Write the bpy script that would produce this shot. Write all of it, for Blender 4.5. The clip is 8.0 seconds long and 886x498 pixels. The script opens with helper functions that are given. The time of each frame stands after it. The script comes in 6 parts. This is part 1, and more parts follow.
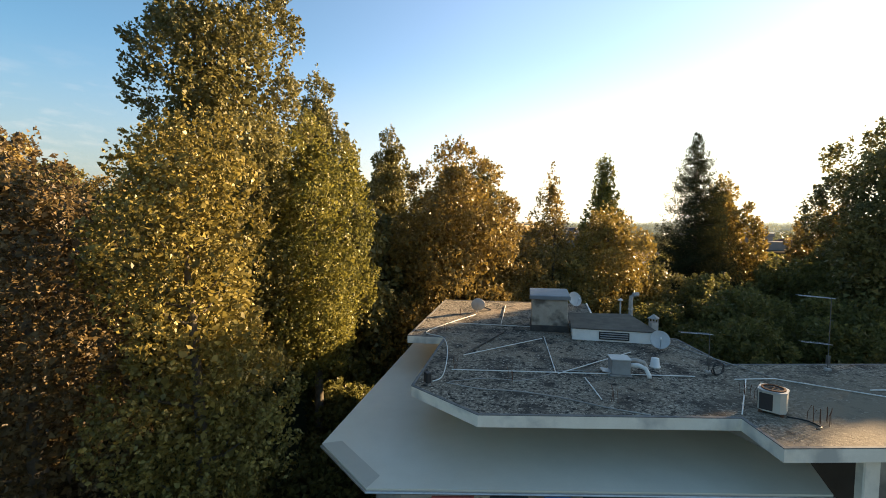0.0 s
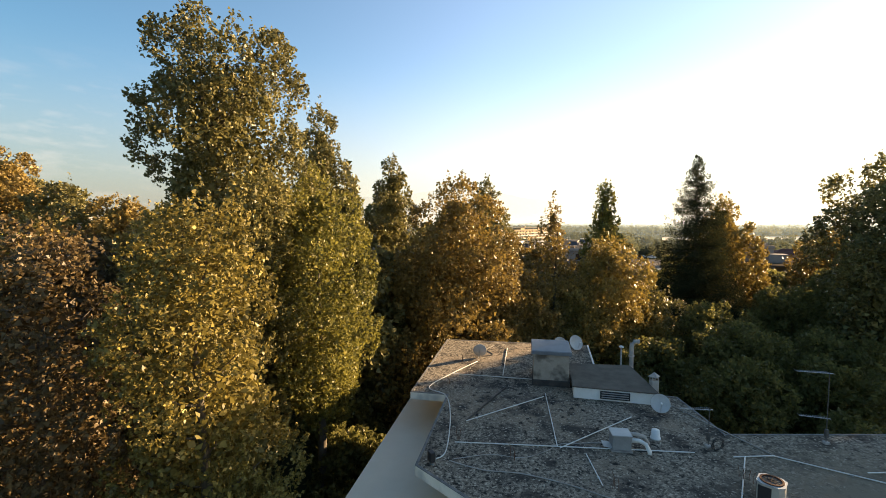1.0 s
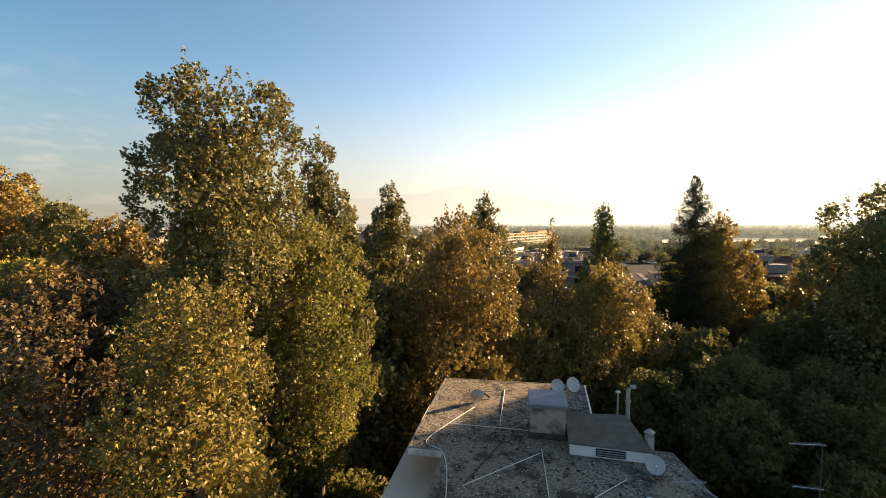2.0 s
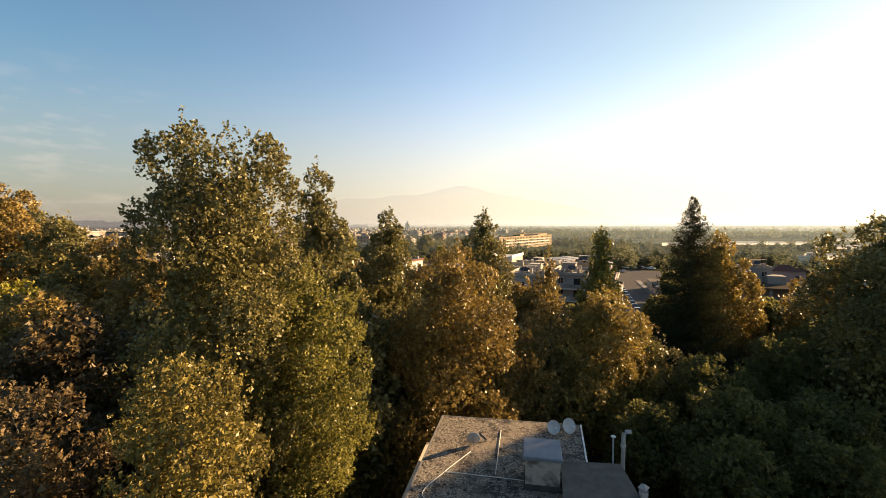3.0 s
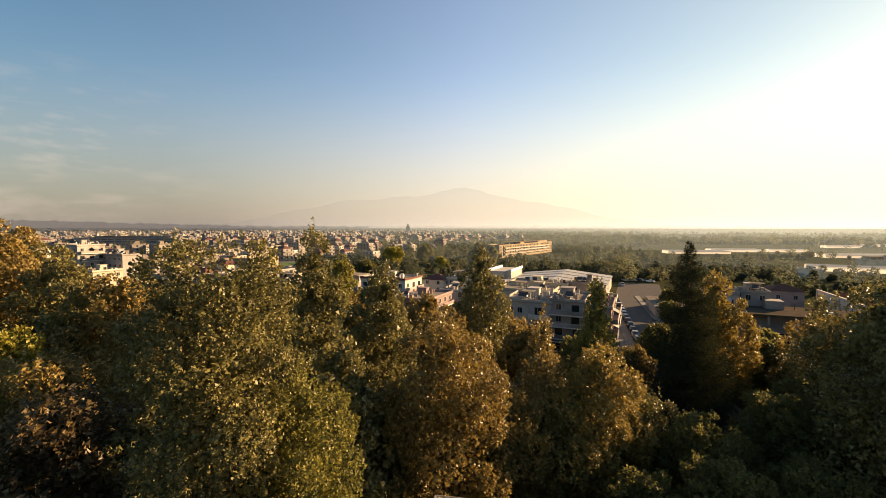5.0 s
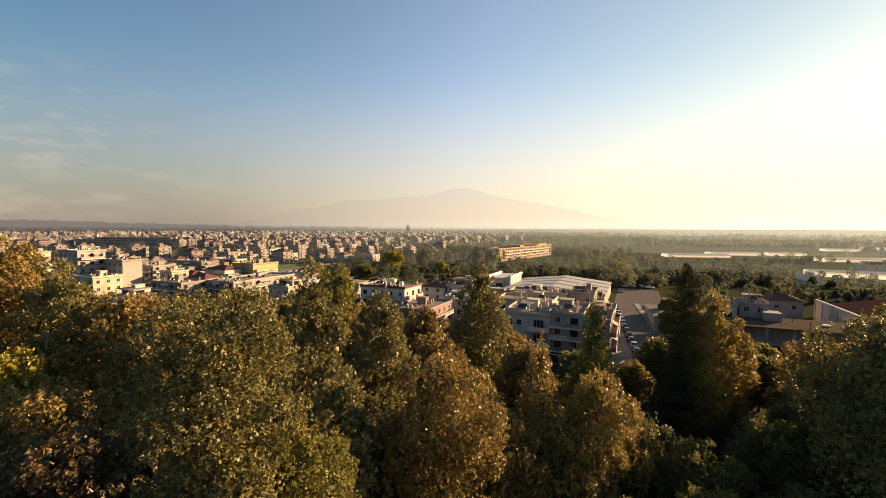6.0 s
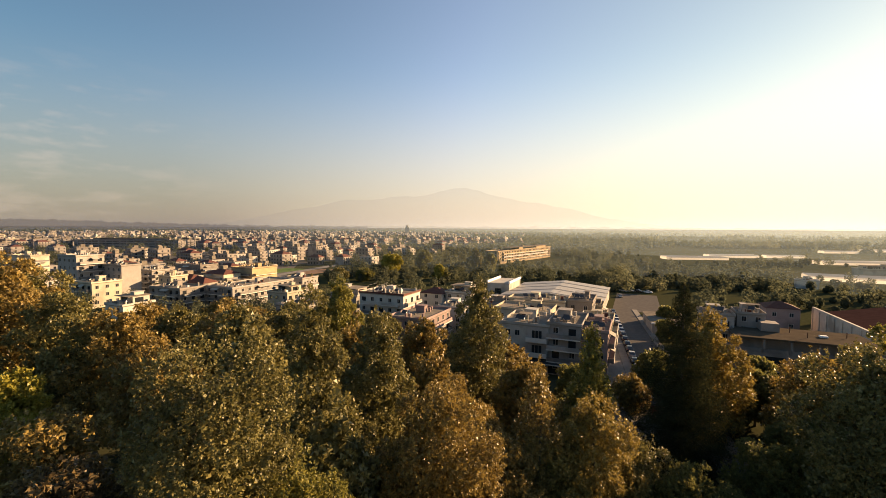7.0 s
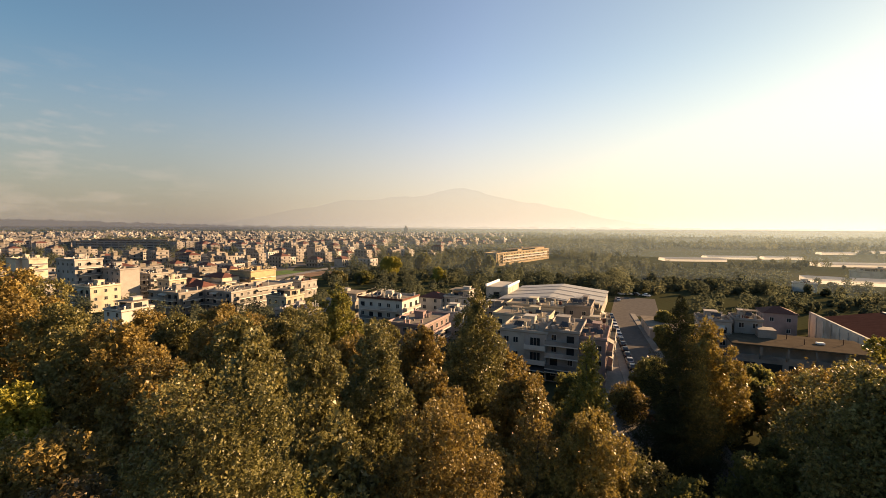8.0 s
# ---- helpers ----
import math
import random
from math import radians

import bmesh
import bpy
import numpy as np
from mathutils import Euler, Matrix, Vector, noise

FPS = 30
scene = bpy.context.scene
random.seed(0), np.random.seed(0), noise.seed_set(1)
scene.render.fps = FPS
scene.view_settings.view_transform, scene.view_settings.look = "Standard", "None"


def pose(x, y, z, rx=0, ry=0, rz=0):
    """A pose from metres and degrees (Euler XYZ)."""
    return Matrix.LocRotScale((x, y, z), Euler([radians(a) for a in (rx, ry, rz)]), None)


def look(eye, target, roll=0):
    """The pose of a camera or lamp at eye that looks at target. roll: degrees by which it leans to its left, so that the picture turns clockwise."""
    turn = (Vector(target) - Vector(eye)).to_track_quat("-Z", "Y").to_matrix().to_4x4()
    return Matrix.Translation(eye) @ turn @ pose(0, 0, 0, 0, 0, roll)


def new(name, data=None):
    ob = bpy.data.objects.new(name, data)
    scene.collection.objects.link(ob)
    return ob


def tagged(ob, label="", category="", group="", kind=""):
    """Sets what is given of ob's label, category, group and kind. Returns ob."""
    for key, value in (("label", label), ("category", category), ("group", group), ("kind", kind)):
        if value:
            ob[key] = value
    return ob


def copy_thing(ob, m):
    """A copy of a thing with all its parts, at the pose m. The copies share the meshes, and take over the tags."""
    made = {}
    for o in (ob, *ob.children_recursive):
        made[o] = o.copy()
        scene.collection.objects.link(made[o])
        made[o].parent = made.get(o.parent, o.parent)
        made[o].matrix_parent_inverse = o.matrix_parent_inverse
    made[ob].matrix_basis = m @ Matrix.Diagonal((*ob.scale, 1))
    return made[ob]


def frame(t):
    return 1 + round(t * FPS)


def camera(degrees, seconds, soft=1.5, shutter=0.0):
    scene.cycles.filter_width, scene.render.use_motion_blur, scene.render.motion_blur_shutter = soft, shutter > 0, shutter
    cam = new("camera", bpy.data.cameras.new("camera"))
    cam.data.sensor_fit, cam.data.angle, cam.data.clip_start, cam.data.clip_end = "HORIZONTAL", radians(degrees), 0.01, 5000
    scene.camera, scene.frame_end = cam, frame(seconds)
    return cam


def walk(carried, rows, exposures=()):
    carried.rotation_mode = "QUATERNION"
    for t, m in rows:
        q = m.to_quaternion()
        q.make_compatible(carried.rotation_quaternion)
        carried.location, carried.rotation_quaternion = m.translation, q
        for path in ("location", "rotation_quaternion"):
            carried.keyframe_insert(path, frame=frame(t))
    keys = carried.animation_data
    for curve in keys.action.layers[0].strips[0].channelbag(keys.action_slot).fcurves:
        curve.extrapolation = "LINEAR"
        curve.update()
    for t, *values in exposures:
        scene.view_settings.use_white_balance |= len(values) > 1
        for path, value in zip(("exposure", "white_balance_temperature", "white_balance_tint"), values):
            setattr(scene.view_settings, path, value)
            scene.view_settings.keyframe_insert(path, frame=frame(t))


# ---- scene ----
cam = camera(91.6, 8.0, soft=0.1)
METRES, EYE, TILT, LEAN, TURN = 20.6, 14.9, -3.6, 0.0, 0.0
ROWS = [
    (0.0, 0.0, 0.0, 0.0, -0.0, 0.0, 0.0),
    (0.5, -0.0003, -0.0056, 0.0655, 0.05, 0.13, -0.0),
    (1.0, -0.0046, -0.0117, 0.1278, 0.09, 0.21, -0.03),
    (1.5, -0.0033, -0.0146, 0.192, 0.16, 0.23, 0.07),
    (2.0, 0.0048, -0.0191, 0.2558, 0.13, 0.31, 0.19),
    (3.5, 0.0205, -0.03, 0.4469, 0.12, 0.36, 0.09),
    (4.0, 0.03, -0.0298, 0.5131, 0.16, 0.39, 0.09),
    (4.5, 0.0361, -0.0342, 0.5816, 0.18, 0.47, 0.03),
    (6.0, 0.0412, -0.0584, 0.7857, 0.15, 0.54, -0.22),
    (6.5, 0.0451, -0.0657, 0.8477, 0.1, 0.47, -0.22),
    (7.0, 0.0459, -0.0719, 0.9114, 0.04, 0.46, -0.33),
    (7.5, 0.0464, -0.0784, 0.9621, 0.0, 0.46, -0.3),
    (8.0, 0.0486, -0.0859, 0.9926, -0.11, 0.47, -0.33),
]
walk(cam, [(t, pose(0, 0, EYE, TILT, LEAN, TURN) @ pose(METRES * x, METRES * y, METRES * z, 90 + pitch, roll, yaw)) for t, x, y, z, yaw, pitch, roll in ROWS],
     exposures=[(0.0, 2.22, 7350, 16), (2.0, 2.01, 7700, 19), (4.0, 1.74, 8050, 22), (8.0, 1.6, 8200, 24)])

# ---- sky and sun: late afternoon, the sun low and to the right, just out of view ----
SUN_TURN, SUN_UP = 63.0, 13.5
world = bpy.data.worlds.new("sky")
scene.world = world
world.use_nodes = True
wn, wl = world.node_tree.nodes, world.node_tree.links
sky = wn.new("ShaderNodeTexSky")
sky.sky_type = "NISHITA"
sky.sun_disc = False
sky.sun_elevation = radians(SUN_UP)
sky.sun_rotation = radians(SUN_TURN)
sky.air_density, sky.dust_density, sky.ozone_density = 1.0, 0.15, 1.35
# evening haze lies along the horizon
wco, wsep, wpow, whz = wn.new("ShaderNodeTexCoord"), wn.new("ShaderNodeSeparateXYZ"), wn.new("ShaderNodeMapRange"), wn.new("ShaderNodeMix")
whz.data_type = "RGBA"
wpow.interpolation_type = "SMOOTHSTEP"
wpow.inputs["From Min"].default_value, wpow.inputs["From Max"].default_value = -0.06, 0.35
wpow.inputs["To Min"].default_value, wpow.inputs["To Max"].default_value = 1.0, 0.0
wl.new(wco.outputs["Generated"], wsep.inputs[0]), wl.new(wsep.outputs["Z"], wpow.inputs["Value"]), wl.new(wpow.outputs[0], whz.inputs["Factor"])
wtint, wtone = wn.new("ShaderNodeMix"), wn.new("ShaderNodeValToRGB")     # clear blue away from the sun, paler and warmer towards it
wtint.data_type, wtint.blend_type = "RGBA", "MULTIPLY"
wtint.inputs["Factor"].default_value = 1.0
wtone.color_ramp.elements.new(0.6)
for _k, (_p, _c) in enumerate(((0.0, (0.6, 1.03, 1.2)), (0.6, (0.9, 1.0, 1.08)), (1.0, (1.0, 1.0, 0.8)))):
    wtone.color_ramp.elements[_k].position, wtone.color_ramp.elements[_k].color = _p, (*_c, 1)
wside, wsd, wsm = wn.new("ShaderNodeVectorMath"), wn.new("ShaderNodeVectorMath"), wn.new("ShaderNodeMapRange")   # deeper blue away from the sun
wside.operation, wsd.operation = "SCALE", "DOT_PRODUCT"
wsd.inputs[1].default_value = (math.sin(radians(SUN_TURN)), math.cos(radians(SUN_TURN)), 0)
wsm.inputs["From Min"].default_value, wsm.inputs["From Max"].default_value = -0.4, 0.5
wsm.inputs["To Min"].default_value, wsm.inputs["To Max"].default_value = 0.72, 1.16
wramp = wn.new("ShaderNodeMapRange")
wramp.inputs["From Min"].default_value, wramp.inputs["From Max"].default_value = -0.31, 0.95
wl.new(wsd.outputs["Value"], wramp.inputs["Value"]), wl.new(wramp.outputs[0], wtone.inputs[0]), wl.new(wtone.outputs[0], wtint.inputs["B"])
wl.new(wco.outputs["Generated"], wsd.inputs[0]), wl.new(wsd.outputs["Value"], wsm.inputs["Value"]), wl.new(wsm.outputs[0], wside.inputs["Scale"])
wl.new(sky.outputs[0], wside.inputs[0])
wl.new(wside.outputs[0], wtint.inputs["A"]), wl.new(wtint.outputs["Result"], whz.inputs["A"])
# brighter and paler towards the sun
wdot, wgain, wcol = wn.new("ShaderNodeVectorMath"), wn.new("ShaderNodeMapRange"), wn.new("ShaderNodeVectorMath")
wdot.operation, wcol.operation = "DOT_PRODUCT", "SCALE"
wdot.inputs[1].default_value = (math.sin(radians(SUN_TURN)), math.cos(radians(SUN_TURN)), 0)
wgain.inputs["From Min"].default_value, wgain.inputs["From Max"].default_value = -0.1, 1.0
wgain.inputs["To Min"].default_value, wgain.inputs["To Max"].default_value = 0.0, 1.0
wgp, wgm = wn.new("ShaderNodeMath"), wn.new("ShaderNodeMath")
wgp.operation, wgm.operation = "POWER", "MULTIPLY_ADD"
wgp.inputs[1].default_value = 1.1
wgm.inputs[1].default_value, wgm.inputs[2].default_value = 1.0, 0.52
wl.new(wgain.outputs[0], wgp.inputs[0]), wl.new(wgp.outputs[0], wgm.inputs[0])
wcol.inputs[0].default_value = (3.6, 3.4, 3.0)
wl.new(wco.outputs["Generated"], wdot.inputs[0]), wl.new(wdot.outputs["Value"], wgain.inputs["Value"])
wl.new(wgm.outputs[0], wcol.inputs["Scale"]), wl.new(wcol.outputs[0], whz.inputs["B"])
# thin evening wisps
wmap, wno, wra, wcl, wzm, wmu = (wn.new("ShaderNode" + k) for k in ("Mapping", "TexNoise", "ValToRGB", "Mix", "MapRange", "Math"))
wmap.inputs["Scale"].default_value = (6.5, 6.5, 26.0)
wmap.inputs["Location"].default_value = (0.4, 0.0, 0.35)
wno.inputs["Scale"].default_value, wno.inputs["Detail"].default_value, wno.inputs["Roughness"].default_value = 1.6, 6, 0.6
wra.color_ramp.elements[0].position, wra.color_ramp.elements[1].position = 0.5, 0.68
wzm.inputs["From Min"].default_value, wzm.inputs["From Max"].default_value = -0.42, -0.62
wtop, wboth, wall_m = wn.new("ShaderNodeMapRange"), wn.new("ShaderNodeMath"), wn.new("ShaderNodeMath")
wtop.inputs["From Min"].default_value, wtop.inputs["From Max"].default_value = 0.30, 0.18
wboth.operation = wall_m.operation = "MULTIPLY"
wl.new(wsep.outputs["X"], wzm.inputs["Value"]), wl.new(wsep.outputs["Z"], wtop.inputs["Value"])
wl.new(wzm.outputs[0], wboth.inputs[0]), wl.new(wtop.outputs[0], wboth.inputs[1])
wl.new(wmu.outputs[0], wall_m.inputs[0]), wl.new(wboth.outputs[0], wall_m.inputs[1])
wmu.operation, wcl.data_type = "MULTIPLY", "RGBA"
wmu.inputs[1].default_value = 0.17
wl.new(wco.outputs["Generated"], wmap.inputs[0]), wl.new(wmap.outputs[0], wno.inputs["Vector"]), wl.new(wno.outputs[0], wra.inputs[0])
wl.new(wra.outputs[0], wmu.inputs[0]), wl.new(wall_m.outputs[0], wcl.inputs["Factor"])
wl.new(whz.outputs["Result"], wcl.inputs["A"])
wcl.inputs["B"].default_value = (4.9, 4.6, 4.2, 1)
wl.new(wcl.outputs["Result"], wn["Background"].inputs[0])
wn["Background"].inputs[1].default_value = 0.061

sun_data = bpy.data.lights.new("sun", "SUN")
sun_data.energy, sun_data.angle, sun_data.color = 5.0, radians(0.6), (1.0, 0.76, 0.45)
sun = new("sun", sun_data)
_a, _e = radians(SUN_TURN), radians(SUN_UP)
SUN_DIR = Vector((math.sin(_a) * math.cos(_e), math.cos(_a) * math.cos(_e), math.sin(_e)))
sun.matrix_world = look(SUN_DIR * 100, (0, 0, 0))


# ---- materials ----
def nodes_of(name):
    m = bpy.data.materials.new(name)
    m.use_nodes = True
    return m, m.node_tree.nodes, m.node_tree.links, m.node_tree.nodes["Principled BSDF"]


def rgb(c):
    return (*c, 1.0)


def mat(name, a, b, scale=2.0, rough=0.8, bump=0.2, fine=25.0, metal=0.0, stain=None, stain_scale=0.4, vary=0.0, lo=0.42, hi=0.92, patches=()):
    """Two colours by coarse and fine noise, a stain over them, a fine relief; vary: difference from piece to piece."""
    m, n, l, p = nodes_of(name)
    geo = n.new("ShaderNodeTexCoord")
    info = n.new("ShaderNodeObjectInfo")
    coarse, grain = n.new("ShaderNodeTexNoise"), n.new("ShaderNodeTexNoise")
    for t, s in ((coarse, scale), (grain, fine)):
        t.inputs["Scale"].default_value, t.inputs["Detail"].default_value, t.inputs["Roughness"].default_value = s, 6, 0.65
        l.new(geo.outputs["Object"], t.inputs["Vector"])
    add = n.new("ShaderNodeMath")
    add.operation = "MULTIPLY_ADD"
    add.inputs[1].default_value, add.inputs[2].default_value = 0.35, 0.0
    l.new(grain.outputs[0], add.inputs[0])
    mixf = n.new("ShaderNodeMath")
    mixf.operation = "ADD"
    l.new(coarse.outputs[0], mixf.inputs[0]), l.new(add.outputs[0], mixf.inputs[1])
    ramp = n.new("ShaderNodeValToRGB")
    ramp.color_ramp.elements[0].position, ramp.color_ramp.elements[1].position = lo, hi
    ramp.color_ramp.elements[0].color, ramp.color_ramp.elements[1].color = rgb(a), rgb(b)
    l.new(mixf.outputs[0], ramp.inputs[0])
    out = ramp.outputs[0]
    for stain, stain_scale, s_lo, s_hi in ([(stain, stain_scale, 0.5, 0.64)] if stain else []) + list(patches):
        st = n.new("ShaderNodeTexNoise")
        st.inputs["Scale"].default_value, st.inputs["Detail"].default_value = stain_scale, 5
        l.new(geo.outputs["Object"], st.inputs["Vector"])
        sr = n.new("ShaderNodeValToRGB")
        sr.color_ramp.elements[0].position, sr.color_ramp.elements[1].position = s_lo, s_hi
        l.new(st.outputs[0], sr.inputs[0])
        mx = n.new("ShaderNodeMix")
        mx.data_type = "RGBA"
        l.new(sr.outputs[0], mx.inputs["Factor"]), l.new(out, mx.inputs["A"])
        mx.inputs["B"].default_value = rgb(stain)
        out = mx.outputs["Result"]
    if vary:
        hsv = n.new("ShaderNodeHueSaturation")
        mr = n.new("ShaderNodeMapRange")
        mr.inputs["To Min"].default_value, mr.inputs["To Max"].default_value = 1 - vary, 1 + vary
        l.new(info.outputs["Random"], mr.inputs["Value"]), l.new(mr.outputs[0], hsv.inputs["Value"]), l.new(out, hsv.inputs["Color"])
        out = hsv.outputs[0]
    l.new(out, p.inputs["Base Color"])
    p.inputs["Roughness"].default_value, p.inputs["Metallic"].default_value = rough, metal
    p.inputs["Specular IOR Level"].default_value = 0.0 if rough >= 1.0 else 0.1 if rough >= 0.85 else 0.5
    if bump:
        bp = n.new("ShaderNodeBump")
        bp.inputs["Strength"].default_value, bp.inputs["Distance"].default_value = bump, 0.02
        l.new(mixf.outputs[0], bp.inputs["Height"]), l.new(bp.outputs[0], p.inputs["Normal"])
    return m


def foliage(name, colours, through_light=0.22, patch=0.3, gloss=0.2, leaf_share=0.46, twig=2.2, rough=0.42):
    """Leaves: a colour out of a ramp by leaf, by twig and in drifts over the crown, and some light let through."""
    m, n, l, p = nodes_of(name)
    geo, co = n.new("ShaderNodeNewGeometry"), n.new("ShaderNodeTexCoord")
    mx = n.new("ShaderNodeMath")
    mx.operation = "MULTIPLY"
    mx.inputs[1].default_value = leaf_share
    l.new(geo.outputs["Random Per Island"], mx.inputs[0])
    out = mx.outputs[0]
    for scale, share in ((patch, 0.55), (twig, 0.45)):
        drift, dm, add = n.new("ShaderNodeTexNoise"), n.new("ShaderNodeMapRange"), n.new("ShaderNodeMath")
        drift.inputs["Scale"].default_value, drift.inputs["Detail"].default_value = scale, 3
        l.new(co.outputs["Object"], drift.inputs["Vector"])
        dm.inputs["From Min"].default_value, dm.inputs["From Max"].default_value = 0.3, 0.7
        dm.inputs["To Max"].default_value = (1 - leaf_share) * share
        add.operation = "ADD"
        l.new(drift.outputs[0], dm.inputs["Value"]), l.new(dm.outputs[0], add.inputs[0]), l.new(out, add.inputs[1])
        out = add.outputs[0]
    ramp = n.new("ShaderNodeValToRGB")
    while len(ramp.color_ramp.elements) < len(colours):
        ramp.color_ramp.elements.new(0.5)
    for i, c in enumerate(colours):
        ramp.color_ramp.elements[i].position = i / (len(colours) - 1)
        ramp.color_ramp.elements[i].color = rgb(c)
    l.new(out, ramp.inputs[0]), l.new(ramp.outputs[0], p.inputs["Base Color"])
    p.inputs["Roughness"].default_value = rough
    p.inputs["Specular IOR Level"].default_value = gloss
    tr = n.new("ShaderNodeBsdfTranslucent")
    br = n.new("ShaderNodeHueSaturation")
    br.inputs["Value"].default_value, br.inputs["Saturation"].default_value = 1.5, 1.05
    l.new(ramp.outputs[0], br.inputs["Color"]), l.new(br.outputs[0], tr.inputs["Color"])
    ms = n.new("ShaderNodeMixShader")
    ms.inputs[0].default_value = through_light
    l.new(p.outputs[0], ms.inputs[1]), l.new(tr.outputs[0], ms.inputs[2])
    l.new(ms.outputs[0], n["Material Output"].inputs["Surface"])
    return m


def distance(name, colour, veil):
    """Far land: a glowing backdrop, haze put into its colour; some sky shines through."""
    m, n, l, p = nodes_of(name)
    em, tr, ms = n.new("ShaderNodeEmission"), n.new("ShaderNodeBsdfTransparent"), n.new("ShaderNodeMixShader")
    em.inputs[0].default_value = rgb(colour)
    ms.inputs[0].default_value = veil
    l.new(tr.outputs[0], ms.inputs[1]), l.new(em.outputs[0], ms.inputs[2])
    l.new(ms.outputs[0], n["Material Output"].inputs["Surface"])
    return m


# the tan stain is dirt, strengthened to carry some of the roof's sunlight
M_ROOF = mat("weathered_roof_concrete", (0.034, 0.031, 0.028), (0.47, 0.405, 0.32), 7.5, 0.9, 0.8, 46, stain=(0.25, 0.2, 0.15), stain_scale=0.24, lo=0.54, hi=0.9, patches=[((0.06, 0.054, 0.048), 1.1, 0.5, 0.66), ((0.026, 0.024, 0.022), 3.7, 0.56, 0.68), ((0.46, 0.41, 0.33), 11.0, 0.59, 0.67), ((0.025, 0.024, 0.023), 16.0, 0.58, 0.66)])
_n, _l = M_ROOF.node_tree.nodes, M_ROOF.node_tree.links            # sandy corner round the cooling unit, its soft sunlight put into the colour too
_c, _d, _r, _t, _m, _x = (_n.new("ShaderNode" + k) for k in ("TexCoord", "VectorMath", "MapRange", "TexNoise", "Math", "Mix"))
_d.operation, _d.inputs[1].default_value = "DISTANCE", (12.2, 10.9, 9.6)
_r.inputs["From Min"].default_value, _r.inputs["From Max"].default_value, _r.inputs["To Min"].default_value, _r.inputs["To Max"].default_value = 1.0, 5.0, 2.0, 0.0
_t.inputs["Scale"].default_value, _t.inputs["Detail"].default_value = 2.6, 7
_m.operation, _x.data_type, _m.use_clamp = "MULTIPLY", "RGBA", True
_x.inputs["B"].default_value = rgb((0.2, 0.168, 0.125))
_l.new(_c.outputs["Object"], _d.inputs[0]), _l.new(_c.outputs["Object"], _t.inputs["Vector"]), _l.new(_d.outputs["Value"], _r.inputs["Value"])
_l.new(_r.outputs[0], _m.inputs[0]), _l.new(_t.outputs[0], _m.inputs[1]), _l.new(_m.outputs[0], _x.inputs["Factor"])
_l.new(_n["Principled BSDF"].inputs["Base Color"].links[0].from_socket, _x.inputs["A"]), _l.new(_x.outputs["Result"], _n["Principled BSDF"].inputs["Base Color"])
M_FASCIA = mat("white_painted_fascia", (0.72, 0.67, 0.58), (0.86, 0.81, 0.72), 1.5, 0.6, 0.05, 30, stain=(0.46, 0.45, 0.42), stain_scale=0.8)
M_EAVE = mat("grey_membrane", (0.6, 0.555, 0.45), (0.7, 0.65, 0.535), 0.5, 0.55, 0.03, 18)
M_EAVE_EDGE = mat("grey_membrane_border", (0.42, 0.385, 0.315), (0.5, 0.46, 0.375), 0.8, 0.6, 0.03, 18)
M_PLASTER = mat("old_plaster", (0.30, 0.28, 0.26), (0.46, 0.44, 0.41), 1.2, 0.85, 0.2, 22, stain=(0.2, 0.19, 0.18), stain_scale=0.7)
M_WHITE = mat("white_paint", (0.66, 0.66, 0.64), (0.82, 0.82, 0.80), 2.0, 0.55, 0.04, 30)
M_METAL = mat("galvanised_metal", (0.35, 0.36, 0.37), (0.55, 0.56, 0.57), 3.0, 0.4, 0.05, 40, metal=0.8)
M_PALE_METAL = mat("pale_sheet_metal", (0.36, 0.37, 0.37), (0.5, 0.51, 0.51), 2.0, 0.5, 0.05, 40, metal=0.1)
M_RUST = mat("rusted_steel", (0.07, 0.04, 0.03), (0.16, 0.08, 0.05), 8.0, 0.85, 0.1, 60)
# near-black, for dark parts and for shade drawn as colour
M_DARK = mat("dark_parts_and_shade", (0.015, 0.015, 0.017), (0.035, 0.035, 0.038), 1.0, 0.5, 0.0)
M_BLACK_CABLE = mat("black_cable", (0.012, 0.012, 0.012), (0.03, 0.03, 0.03), 9.0, 0.5, 0.0)
M_PIPE = mat("white_plastic_conduit", (0.55, 0.55, 0.53), (0.75, 0.75, 0.72), 4.0, 0.5, 0.0)
M_BARK = mat("plane_bark", (0.06, 0.05, 0.04), (0.16, 0.14, 0.11), 2.5, 0.9, 0.6, 12)
M_RED = mat("red_shutter_paint", (0.25, 0.04, 0.03), (0.36, 0.07, 0.05), 3.0, 0.5, 0.05)
M_BLUE = mat("blue_awning_cloth", (0.03, 0.10, 0.28), (0.05, 0.15, 0.36), 3.0, 0.7, 0.05)
M_GLASS = bpy.data.materials.new("dark_window_glass")
M_GLASS.use_nodes = True
_p = M_GLASS.node_tree.nodes["Principled BSDF"]
_p.inputs["Base Color"].default_value, _p.inputs["Roughness"].default_value, _p.inputs["Specular IOR Level"].default_value = (0.02, 0.024, 0.028, 1), 0.08, 0.6

